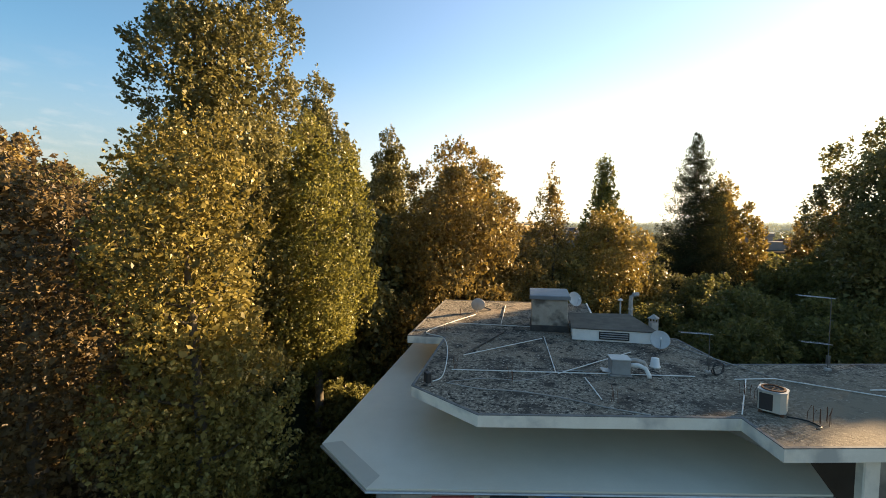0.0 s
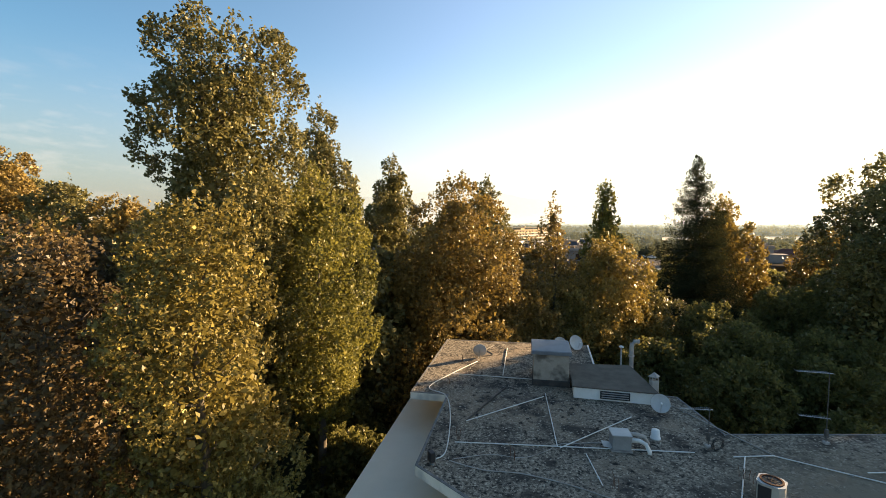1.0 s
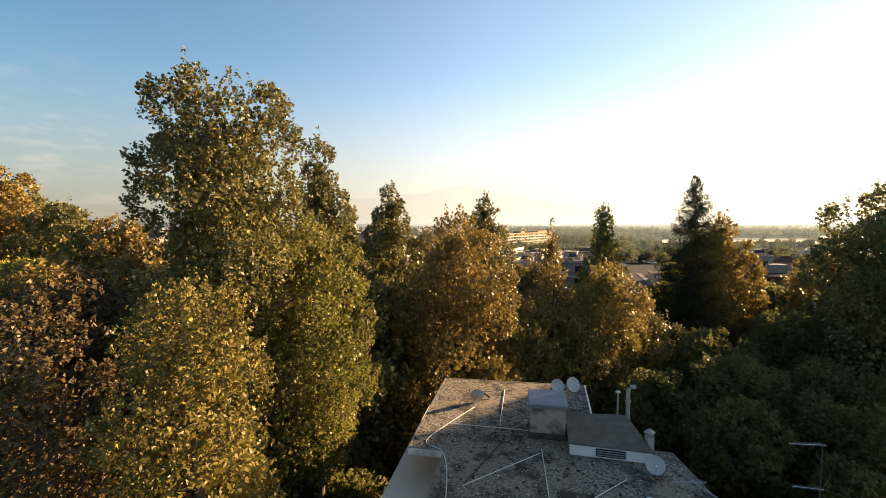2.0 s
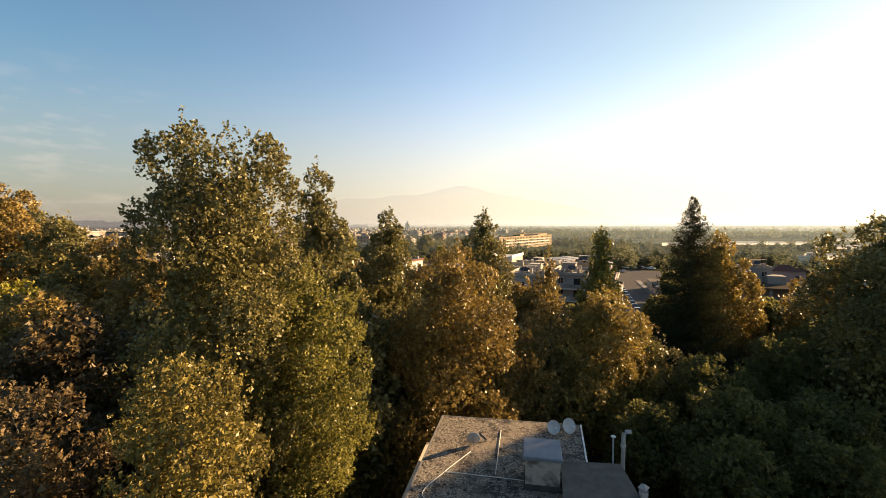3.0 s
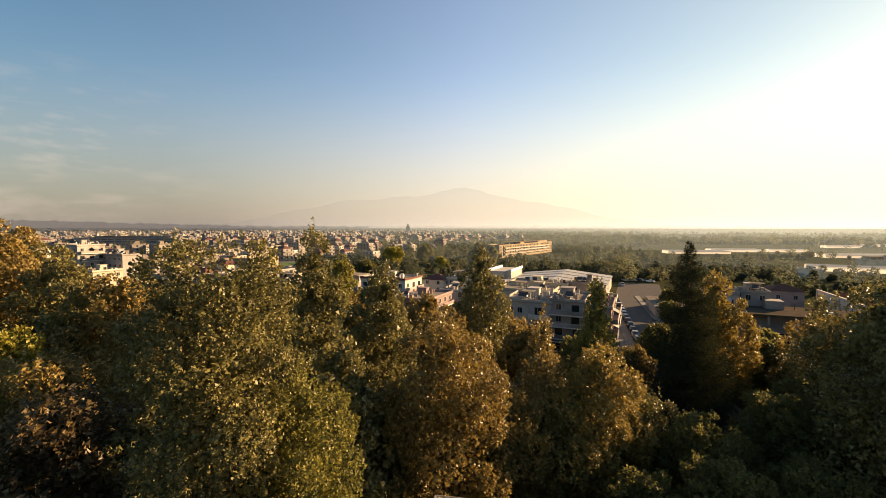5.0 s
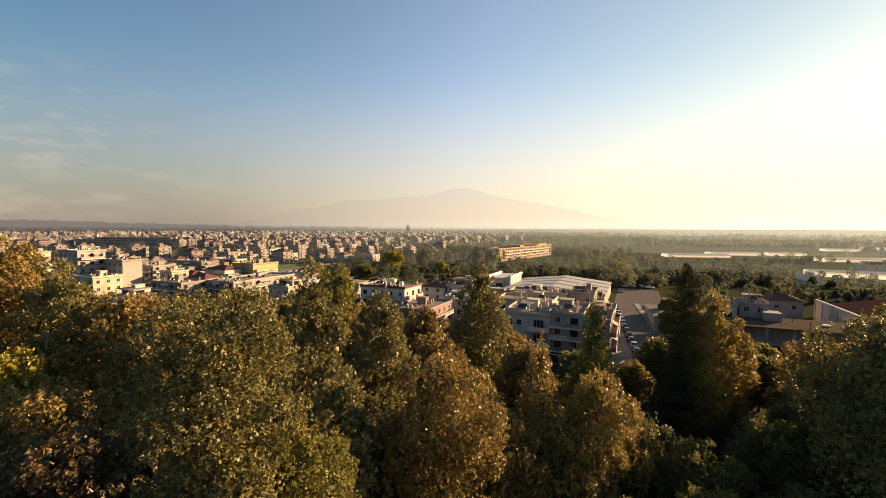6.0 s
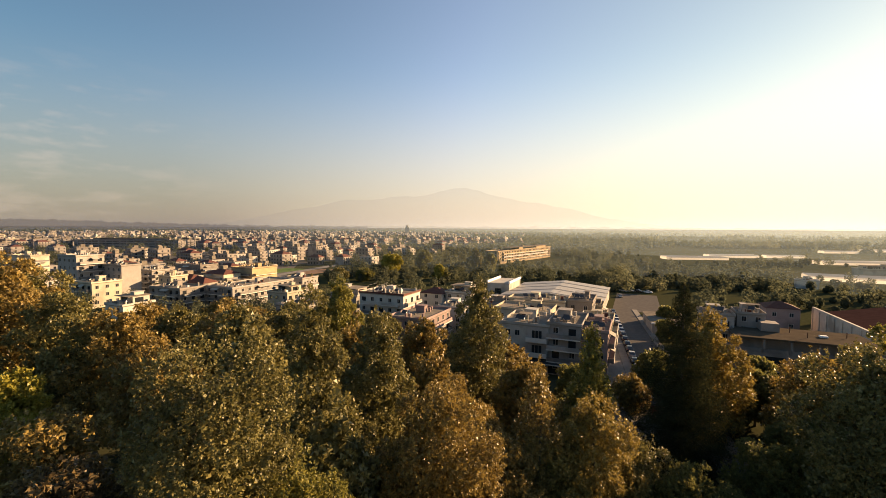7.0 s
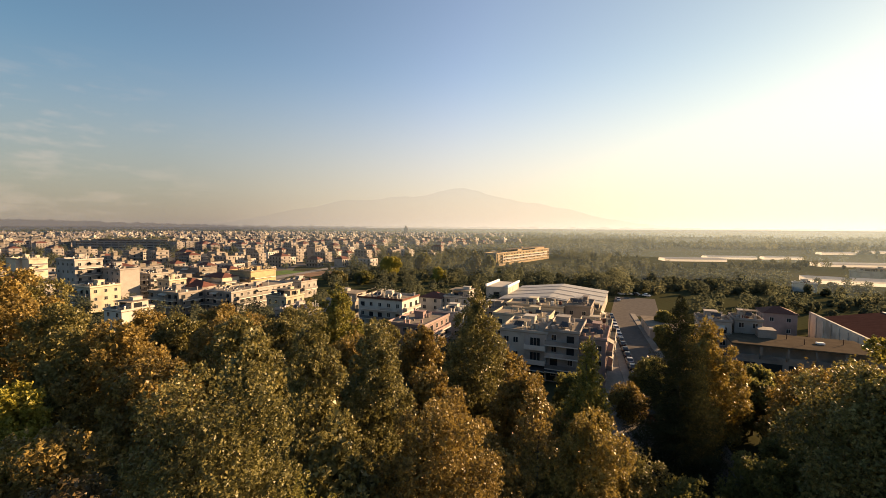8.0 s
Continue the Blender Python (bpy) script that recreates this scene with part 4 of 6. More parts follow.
for k, (x, y, top, r, mtl) in enumerate((
        (-1.5, 38.5, 15.5, 5.0, L_RUST), (6.6, 39.5, 13.5, 4.2, L_RUST), (12.8, 41.0, 12.0, 4.2, L_YELLOW), (-7.5, 36.5, 17.0, 5.0, L_OLIVE), (22.4, 46.5, 10.5, 4.4, L_OLIVE),
        (14.0, 50.0, 13.5, 4.6, L_RUST), (4.5, 46.0, 14.0, 5.0, L_RUST), (-2.8, 31.5, 10.0, 3.4, L_RUST))):
    tree("plane_tree", "lower plane tree filling the park row", x, y, top, 0.2, r, "broad", mtl, 120 + k, 0.19, 0.95, 10, 0.2, 0.25)
for k, (x, y, top, r) in enumerate(((19.5, 27.5, 8.8, 3.4), (23.0, 33.0, 9.8, 4.0), (27.0, 28.5, 8.4, 3.8), (31.0, 33.5, 9.2, 4.4), (17.0, 33.5, 8.6, 3.6), (26.5, 41.0, 10.0, 4.4), (35.5, 43.5, 11.5, 4.6), (43.5, 47.0, 12.8, 5.6),
                                    (22.5, 22.5, 7.0, 3.0), (29.0, 22.0, 7.2, 3.2), (45.0, 72.0, 12.5, 5.6), (56.0, 60.0, 13.0, 5.6), (25.0, 76.0, 9.0, 4.2), (66.0, 54.0, 13.0, 5.6), (44.5, 87.0, 8.5, 4.4), (48.5, 40.0, 12.0, 5.2))):
    tree("shade_tree", "low dark green tree in the park", x, y, top, 0.3, r, "round", L_DARK, 30 + k, 0.22 if y < 45 else 0.36, 0.9 if y < 45 else 1.1, 8, 0.25, 0.2, leaders=0)
for k, (x, y, top, r) in enumerate(((-5.6, 24.5, 5.5, 2.8), (-5.0, 19.0, 5.0, 2.4), (-6.8, 29.0, 6.0, 3.0), (-9.5, 18.0, 5.0, 2.8))):
    tree("shrub", "dark green shrub beside the building wall", x, y, top, 0.2, r, "round", L_DARK, 140 + k, 0.22, 0.85, 6, 0.25, 0.1, "shrubs beside the building", leaders=0)
for k, (x, y, top, r, mtl) in enumerate(((-67.0, 66.0, 29.6, 7.6, L_RUST), (-56.0, 63.0, 23.8, 7.5, L_OLIVE), (-45.5, 61.0, 21.5, 7.0, L_RUST), (-75.0, 78.0, 26.0, 8.5, L_OLIVE), (-34.0, 52.0, 18.5, 6.0, L_RUST))):
    tree("plane_tree", "broad plane tree turning brown, in a row", x, y, top, 2.0, r, "broad", mtl, 50 + k, 0.34, 1.2, 12, 0.2, 0.45)
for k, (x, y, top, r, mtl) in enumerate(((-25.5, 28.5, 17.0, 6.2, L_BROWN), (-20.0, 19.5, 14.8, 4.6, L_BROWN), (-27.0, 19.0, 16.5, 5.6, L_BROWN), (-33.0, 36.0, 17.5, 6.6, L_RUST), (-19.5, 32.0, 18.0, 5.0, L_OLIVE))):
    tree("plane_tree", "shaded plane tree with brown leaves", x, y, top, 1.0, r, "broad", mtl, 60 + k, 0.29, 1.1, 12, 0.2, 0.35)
for k, (x, y, top, r, mtl, prof) in enumerate((
        (-18.6, 44.0, 24.6, 5.0, L_OLIVE, "tall"), (-7.2, 31.5, 20.6, 4.2, L_OLIVE, "tall"), (-8.4, 58.0, 22.0, 4.4, L_OLIVE, "tall"),
        (-21.5, 92.0, 22.4, 6.0, L_GREEN, "tall"), (-29.0, 62.0, 22.0, 6.2, L_OLIVE, "round"), (-0.5, 52.0, 18.0, 5.2, L_RUST, "round"), (12.5, 60.0, 15.0, 4.6, L_RUST, "round"),
        (22.0, 64.0, 9.0, 4.0, L_DARK, "round"), (52.0, 50.0, 15.0, 6.0, L_DARK, "round"), (61.0, 68.0, 12.5, 5.6, L_RUST, "round"), (73.0, 72.0, 12.0, 5.6, L_YELLOW, "round"),
        (-38.0, 78.0, 18.5, 7.0, L_RUST, "round"), (-46.0, 92.0, 16.0, 6.6, L_RUST, "round"), (82.0, 62.0, 14.0, 6.4, L_OLIVE, "round"), (-14.0, 72.0, 17.0, 5.6, L_RUST, "round"))):
    tree("plane_tree", "park tree with turning leaves among its neighbours", x, y, top, 1.0, r, prof, mtl, 80 + k, 0.36, 1.15, 10, 0.2, 0.3)
for k, (x, y, top, r, mtl) in enumerate(((-72.0, 104.0, 14.5, 6.5, L_RUST), (-59.0, 96.0, 15.0, 6.6, L_OLIVE), (-48.0, 108.0, 13.0, 6.0, L_RUST), (-36.0, 99.0, 14.0, 6.2, L_OLIVE), (-25.0, 108.0, 13.0, 5.8, L_RUST), (-84.0, 92.0, 16.0, 7.0, L_RUST), (-42.0, 122.0, 12.0, 5.5, L_OLIVE), (-62.0, 122.0, 12.5, 5.8, L_RUST), (-14.0, 100.0, 13.5, 5.6, L_OLIVE), (-3.0, 90.0, 14.0, 5.4, L_RUST), (13.5, 84.0, 11.0, 4.6, L_RUST))):
    tree("plane_tree", "plane tree on the town side of the park", x, y, top, 0.6, r, "broad", mtl, 160 + k, 0.42, 1.4, 8, 0.2, 0.3, leaders=2)

# ---- the town ----
WALLS = [mat("wall_" + k, a, b, 0.5, 0.85, 0.1, 8, vary=0.18, stain=s, stain_scale=0.15) for k, a, b, s in (
    ("white", (0.36, 0.34, 0.305), (0.49, 0.465, 0.42), (0.28, 0.26, 0.23)), ("cream", (0.38, 0.335, 0.255), (0.49, 0.435, 0.34), (0.30, 0.265, 0.21)),
    ("grey", (0.27, 0.25, 0.235), (0.37, 0.345, 0.32), (0.2, 0.185, 0.17)), ("mauve", (0.25, 0.18, 0.175), (0.34, 0.25, 0.235), (0.19, 0.15, 0.145)),
    ("ochre", (0.30, 0.22, 0.13), (0.40, 0.30, 0.18), (0.25, 0.19, 0.13)), ("weathered", (0.18, 0.162, 0.148), (0.27, 0.245, 0.222), (0.14, 0.125, 0.115)))]
M_FLAT = mat("town_flat_roof", (0.13, 0.112, 0.093), (0.28, 0.243, 0.2), 0.35, 1.0, 0.2, 6, vary=0.2)
M_TILES = mat("red_roof_tiles", (0.085, 0.036, 0.03), (0.14, 0.06, 0.047), 1.2, 0.85, 0.3, 9, vary=0.15)
M_SHEET = mat("white_roof_sheet", (0.24, 0.24, 0.23), (0.34, 0.335, 0.32), 0.4, 0.6, 0.05, 6)
M_EDGE = mat("pale_slab_edge", (0.46, 0.44, 0.40), (0.60, 0.575, 0.53), 1.0, 0.7, 0.0)
M_RAIL = mat("balcony_rail", (0.10, 0.095, 0.09), (0.17, 0.16, 0.15), 1.0, 0.6, 0.0)
M_AWNING = mat("awning_cloth", (0.32, 0.30, 0.26), (0.44, 0.41, 0.36), 1.0, 0.9, 0.0, vary=0.25)
M_ASPHALT = mat("dusty_asphalt", (0.095, 0.088, 0.082), (0.15, 0.138, 0.126), 0.6, 1.0, 0.2, 10)
M_PAVING = mat("concrete_paving", (0.15, 0.138, 0.124), (0.24, 0.222, 0.2), 0.5, 0.9, 0.15, 8)

_window = Shape()
for a in ((-0.6, -0.06, 0, -0.52, 0.03, 1.3), (0.52, -0.06, 0, 0.6, 0.03, 1.3), (-0.52, -0.06, 1.22, 0.52, 0.03, 1.3), (-0.65, -0.12, -0.07, 0.65, 0.03, 0.0), (-0.03, -0.05, 0.0, 0.03, 0.03, 1.22)):
    _window.box(*a)
M_FRAME = mat("dull_window_frame", (0.30, 0.29, 0.27), (0.42, 0.40, 0.38), 1.0, 0.6, 0.0, vary=0.3)
WINDOW = _window.mesh("window", M_FRAME)
PANE = Shape().box(-0.52, -0.02, 0, 0.52, 0.02, 1.22).mesh("pane", M_GLASS)
DOOR = Shape().box(-0.8, -0.02, 0, 0.8, 0.02, 2.15).mesh("balcony_door", M_GLASS)
TANK = Shape().tube([(-0.6, 0, 0.75), (0.6, 0, 0.75)], 0.26, 10).mesh("tank", M_WHITE, True)
PANEL = Shape().box(-0.7, -0.9, 0.0, 0.7, -0.85, 1.2, pose(0, 0, 0, -50, 0, 0)).mesh("panel", mat("dark_collector_panel", (0.03, 0.03, 0.034), (0.05, 0.05, 0.055), 1.0, 0.6, 0.0))


def apartment(x, y, w, d, floors, wall, label, turn=0.0, balcony="front right", roof="flat", storey=3.0, seed=0, name="apartment_block", windows=True, span=0.42, plinth=0.6):
    """A town house: walls, storeys with windows and balconies, parapet, roof hut and solar heaters. x, y: its middle."""
    rng = random.Random(seed)
    t = thing(name, town(x, y, 0, turn), label, "building", "town buildings")
    h = floors * storey + plinth
    part("wall", Shape().box(-w / 2, -d / 2, 0, w / 2, d / 2, h), wall, t)
    if roof == "tiles":
        part("roof", Shape().add([(-w / 2 - .5, -d / 2 - .5, h), (w / 2 + .5, -d / 2 - .5, h), (w / 2 + .5, d / 2 + .5, h), (-w / 2 - .5, d / 2 + .5, h), (-w / 2 + d * .42, 0, h + d * .2), (w / 2 - d * .42, 0, h + d * .2)],
                                 [(0, 1, 5, 4), (1, 2, 5), (2, 3, 4, 5), (3, 0, 4), (3, 2, 1, 0)]), M_TILES, t, "red tiled hipped roof")
    else:
        part("roof", Shape().box(-w / 2 - 0.25, -d / 2 - 0.25, h, w / 2 + 0.25, d / 2 + 0.25, h + 0.18), M_FLAT, t, "flat concrete roof")
        par = Shape()
        for a in ((-w / 2 - .25, -d / 2 - .25, w / 2 + .25, -d / 2 - .1), (-w / 2 - .25, d / 2 + .1, w / 2 + .25, d / 2 + .25), (-w / 2 - .25, -d / 2 - .1, -w / 2 - .1, d / 2 + .1), (w / 2 + .1, -d / 2 - .1, w / 2 + .25, d / 2 + .1)):
            par.box(a[0], a[1], h + 0.18, a[2], a[3], h + 0.75)
        part("parapet", par, wall, t)
        pent = rng.random() < 0.5 and w not in (11.0, 17.2) and w > 7.5 and d > 9
        if pent:
            ph = part("penthouse", Shape().box(-w * .34, -d * .12, h + .18, w * .36, d * .42, h + 2.5).box(-w * .345, -d * .125, h + 2.44, w * .365, d * .425, h + 2.5), wall, t, "set-back top storey with an overhanging slab")
            part("roof", Shape().box(-w * .4, -d * .28, h + 2.503, w * .4, d * .46, h + 2.66), M_FLAT, ph)
            part("glazing", Shape().box(-w * .28, -d * .12 - .02, h + .5, w * .05, -d * .12 + .02, h + 2.2), M_GLASS, ph)
            part("glazing", Shape().box(w * .36 - .02, -d * .05, h + .6, w * .36 + .02, d * .22, h + 2.1), M_GLASS, ph)
        hx, hw, hd, hh = rng.uniform(-0.25, 0.25) * w, rng.uniform(0.7, 1.5), rng.uniform(1.6, 3.0), rng.uniform(1.7, 2.5) if not pent else 3.6
        part("roof_hut", Shape().box(hx - hw, d * .05, h + 0.18, hx + hw, d * .05 + hd, h + hh).box(hx - hw - .2, d * .05 - .2, h + hh, hx + hw + .2, d * .05 + hd + .2, h + hh + .12), wall, t)
        for k in range(rng.randint(5, 9)):
            px, py, ch = rng.uniform(-w / 2 + .6, w / 2 - .6), rng.uniform(-d / 2 + .6, d / 2 - .6), rng.uniform(0.7, 1.8)
            part("chimney", Shape().box(px - .25, py - .2, h + .18, px + .25, py + .2, h + ch).box(px - .33, py - .28, h + ch, px + .33, py + .28, h + ch + .1), wall, t)
        if rng.random() < 0.3:
            px, py = rng.uniform(-w / 2 + 1, 0), rng.uniform(-d / 2 + 1, 0)
            pg = Shape()
            for qx, qy in ((0, 0), (2.6, 0), (0, 2.2), (2.6, 2.2)):
                pg.box(px + qx - .05, py + qy - .05, h + .18, px + qx + .05, py + qy + .05, h + 2.3)
            part("pergola", pg.box(px - .2, py - .2, h + 2.3, px + 2.8, py + 2.4, h + 2.38), M_SHEET if rng.random() < .5 else M_FLAT, t)
        for k in range(rng.randint(3, 7)):         # boxes, coolers and sheds left on the roof
            px, py, bw, bh = rng.uniform(-w / 2 + .5, w / 2 - 1.6), rng.uniform(-d / 2 + .5, d / 2 - 1.4), rng.uniform(.35, 1.3), rng.uniform(.4, 1.3)
            part("roof_box", Shape().box(px, py, h + .18, px + bw, py + bw * .75, h + .18 + bh), rng.choice((M_EDGE, M_RAIL, M_FLAT, M_TILES)), t)
        for k in range(rng.randint(1, 3)):
            px, py = rng.uniform(-w / 2 + 1, w / 2 - 1), rng.uniform(-d / 2 + 1.2, -d * .3)
            tk = part("solar_tank", TANK, None, t, "white solar water tank", pose(px, py, h + 0.6, 0, 0, rng.uniform(-30, 30)))
            part("panel", PANEL, None, tk)
        px, py = rng.uniform(-w / 2 + 1, w / 2 - 1), rng.uniform(-1, d / 2 - 1)
        part("antenna", Shape().tube([(px, py, h), (px, py, h + 3)], 0.04, 4).tube([(px - 0.7, py, h + 2.8), (px + 0.5, py, h + 2.85)], 0.03, 4), M_METAL, t)
    for side, on, ln, dist in (("front", "front" in balcony, w, d / 2), ("right", "right" in balcony, d, w / 2), ("left", "left" in balcony, d, w / 2)):
        turn_m = pose(0, 0, 0, 0, 0, {"front": 0, "right": 90, "left": -90}[side])
        n = max(2, int(ln / 3.2))
        for f in range(floors):
            z = plinth + f * storey
            if on and f:
                bal = part("balcony", Shape().box(-ln * span, -dist - 1.3, z - 0.14, ln * span, -dist, z), wall, t, "", turn_m)
                rail = Shape().box(-ln * span, -dist - 1.3, z, ln * span, -dist - 1.22, z + 0.95)
                for s in (-1, 1):
                    rail.box(s * ln * span - 0.04, -dist - 1.22, z, s * ln * span + 0.04, -dist, z + 0.95)
                part("rail", rail, M_RAIL if rng.random() < .6 else wall, bal)
                part("edge", Shape().box(-ln * span - .05, -dist - 1.34, z - 0.2, ln * span + .05, -dist - 1.3, z + 0.06), M_EDGE, bal, "pale slab edge")
                if rng.random() < 0.35:
                    ax = rng.uniform(-.3, .1) * ln
                    part("awning", Shape().add([(ax, -dist, z + 2.6), (ax + ln * .25, -dist, z + 2.6), (ax + ln * .25, -dist - 1.4, z + 1.9), (ax, -dist - 1.4, z + 1.9), (ax, -dist, z + 2.56), (ax + ln * .25, -dist, z + 2.56), (ax + ln * .25, -dist - 1.4, z + 1.86), (ax, -dist - 1.4, z + 1.86)],
                                              [(0, 1, 2, 3), (7, 6, 5, 4), (3, 2, 6, 7), (0, 3, 7, 4), (1, 5, 6, 2)]), M_AWNING, bal)
            if windows and not (side == "right" and "blank" in balcony):
                for k in range(n):
                    u = -ln / 2 + ln * (k + 0.5) / n
                    if on and f and rng.random() < 0.6:
                        part("balcony_door", DOOR, None, t, "", turn_m @ Matrix.Translation((u, -dist - 0.012, z)))
                    else:
                        wd = part("window", WINDOW, None, t, "", turn_m @ Matrix.Translation((u, -dist, z + 0.95)))
                        part("pane", PANE, None, wd)
    return t


FOOT = []                                      # footprints already taken


def block_at(x, y, w, d, top, wall, label, bal="none", roof="flat", turn=0.0, seed=0, windows=True, span=0.42):
    n = max(1, round(top / 3.1))
    FOOT.append((x, y, max(w, d) * 0.5 + 7))
    return apartment(x, y, w, d, n, WALLS[wall], label, turn, bal, roof, (top - 0.6) / n, seed, windows=windows, span=span)


def ground_awning(t, x0, x1, dist):
    """Dark shop awning with a pale edge and glass behind it, along the ground floor."""
    aw = part("awning", Shape().add([(x0, -dist, 3.5), (x1, -dist, 3.5), (x1, -dist - 2.3, 2.9), (x0, -dist - 2.3, 2.9), (x0, -dist, 3.42), (x1, -dist, 3.42), (x1, -dist - 2.3, 2.82), (x0, -dist - 2.3, 2.82)],
                                    [(0, 1, 2, 3), (7, 6, 5, 4), (3, 2, 6, 7), (0, 3, 7, 4), (1, 5, 6, 2)]), M_DARK_AWNING, t, "dark shop awning")
    part("edge", Shape().box(x0, -dist - 2.36, 2.74, x1, -dist - 2.3, 2.94), M_EDGE, aw, "white awning edge")
    n = max(2, int((x1 - x0) / 2.4))
    for i in range(n):
        u = x0 + (x1 - x0) * (i + 0.5) / n
        part("shopfront", Shape().box(u - 0.95, -dist - 0.05, 0.3, u + 0.95, -dist - 0.01, 2.7), M_GLASS, t)


def street_front(t, dist, storey):
    """Left: plain wall with small windows; right: a grey bay of tall windows behind white balcony panels."""
    part("bay", Shape().box(0.3, -dist - 0.09, 3.7, 5.45, -dist - 0.003, 10.6), WALLS[2], t, "grey recessed bay")
    for f in range(3):
        z = 0.6 + f * storey
        if f:
            for u in (-3.9, -1.7):
                wd = part("window", WINDOW, None, t, "", Matrix.Translation((u, -dist, z + 0.95)))
                part("pane", PANE, None, wd)
            for i in range(3):
                part("tall_window", Shape().box(1.75 + i * 0.78, -dist - 0.13, z + 0.15, 2.4 + i * 0.78, -dist - 0.095, z + 2.45), M_GLASS, t)
            bal = part("balcony", Shape().box(0.5, -dist - 1.15, z - 0.16, 5.3, -dist - 0.095, z), M_EDGE, t)
            part("panel", Shape().bbox(0.5, -dist - 1.2, z - 0.1, 5.3, -dist - 1.13, z + 0.98, 0.02), M_EDGE, bal, "white balcony panel")
            for u in (0.5, 5.22):
                part("side_panel", Shape().box(u, -dist - 1.12, z, u + 0.08, -dist - 0.1, z + 0.95), M_EDGE, bal)
    ground_awning(t, -5.4, 5.4, dist)


def roof_band(t, w, d, top):
    """A brown-red cornice round the terrace, awning frames and boxes on the roof."""
    for a in ((-w / 2 - .34, -d / 2 - .34, w / 2 + .34, -d / 2 - .26), (w / 2 + .26, -d / 2 - .26, w / 2 + .34, d / 2 + .34), (-w / 2 - .34, -d / 2 - .26, -w / 2 - .26, d / 2 + .34)):
        part("cornice", Shape().box(a[0], a[1], top + .25, a[2], a[3], top + .82), M_TILES, t, "brown-red cornice")
    rr = random.Random(17)
    for k in range(9):
        px, py, bw, bh = rr.uniform(-w * .45, w * .42), rr.uniform(-d * .45, -d * .15), rr.uniform(.3, 1.1), rr.uniform(.5, 1.8)
        part("roof_box", Shape().bbox(px, py, top + .18, px + bw, py + bw * .7, top + .18 + bh, 0.02), rr.choice((M_EDGE, M_FLAT, M_RAIL)), t)
    for k in range(4):
        px = -w * .4 + k * w * .2
        part("frame_post", Shape().tube([(px, -d * .3, top + .18), (px, -d * .3, top + 2.5)], 0.05, 5).tube([(px, -d * .3, top + 2.45), (px, d * .2, top + 2.6)], 0.04, 5), M_RAIL, t)


M_DARK_AWNING = mat("dark_awning_cloth", (0.02, 0.02, 0.022), (0.045, 0.043, 0.042), 1.0, 0.85, 0.0)
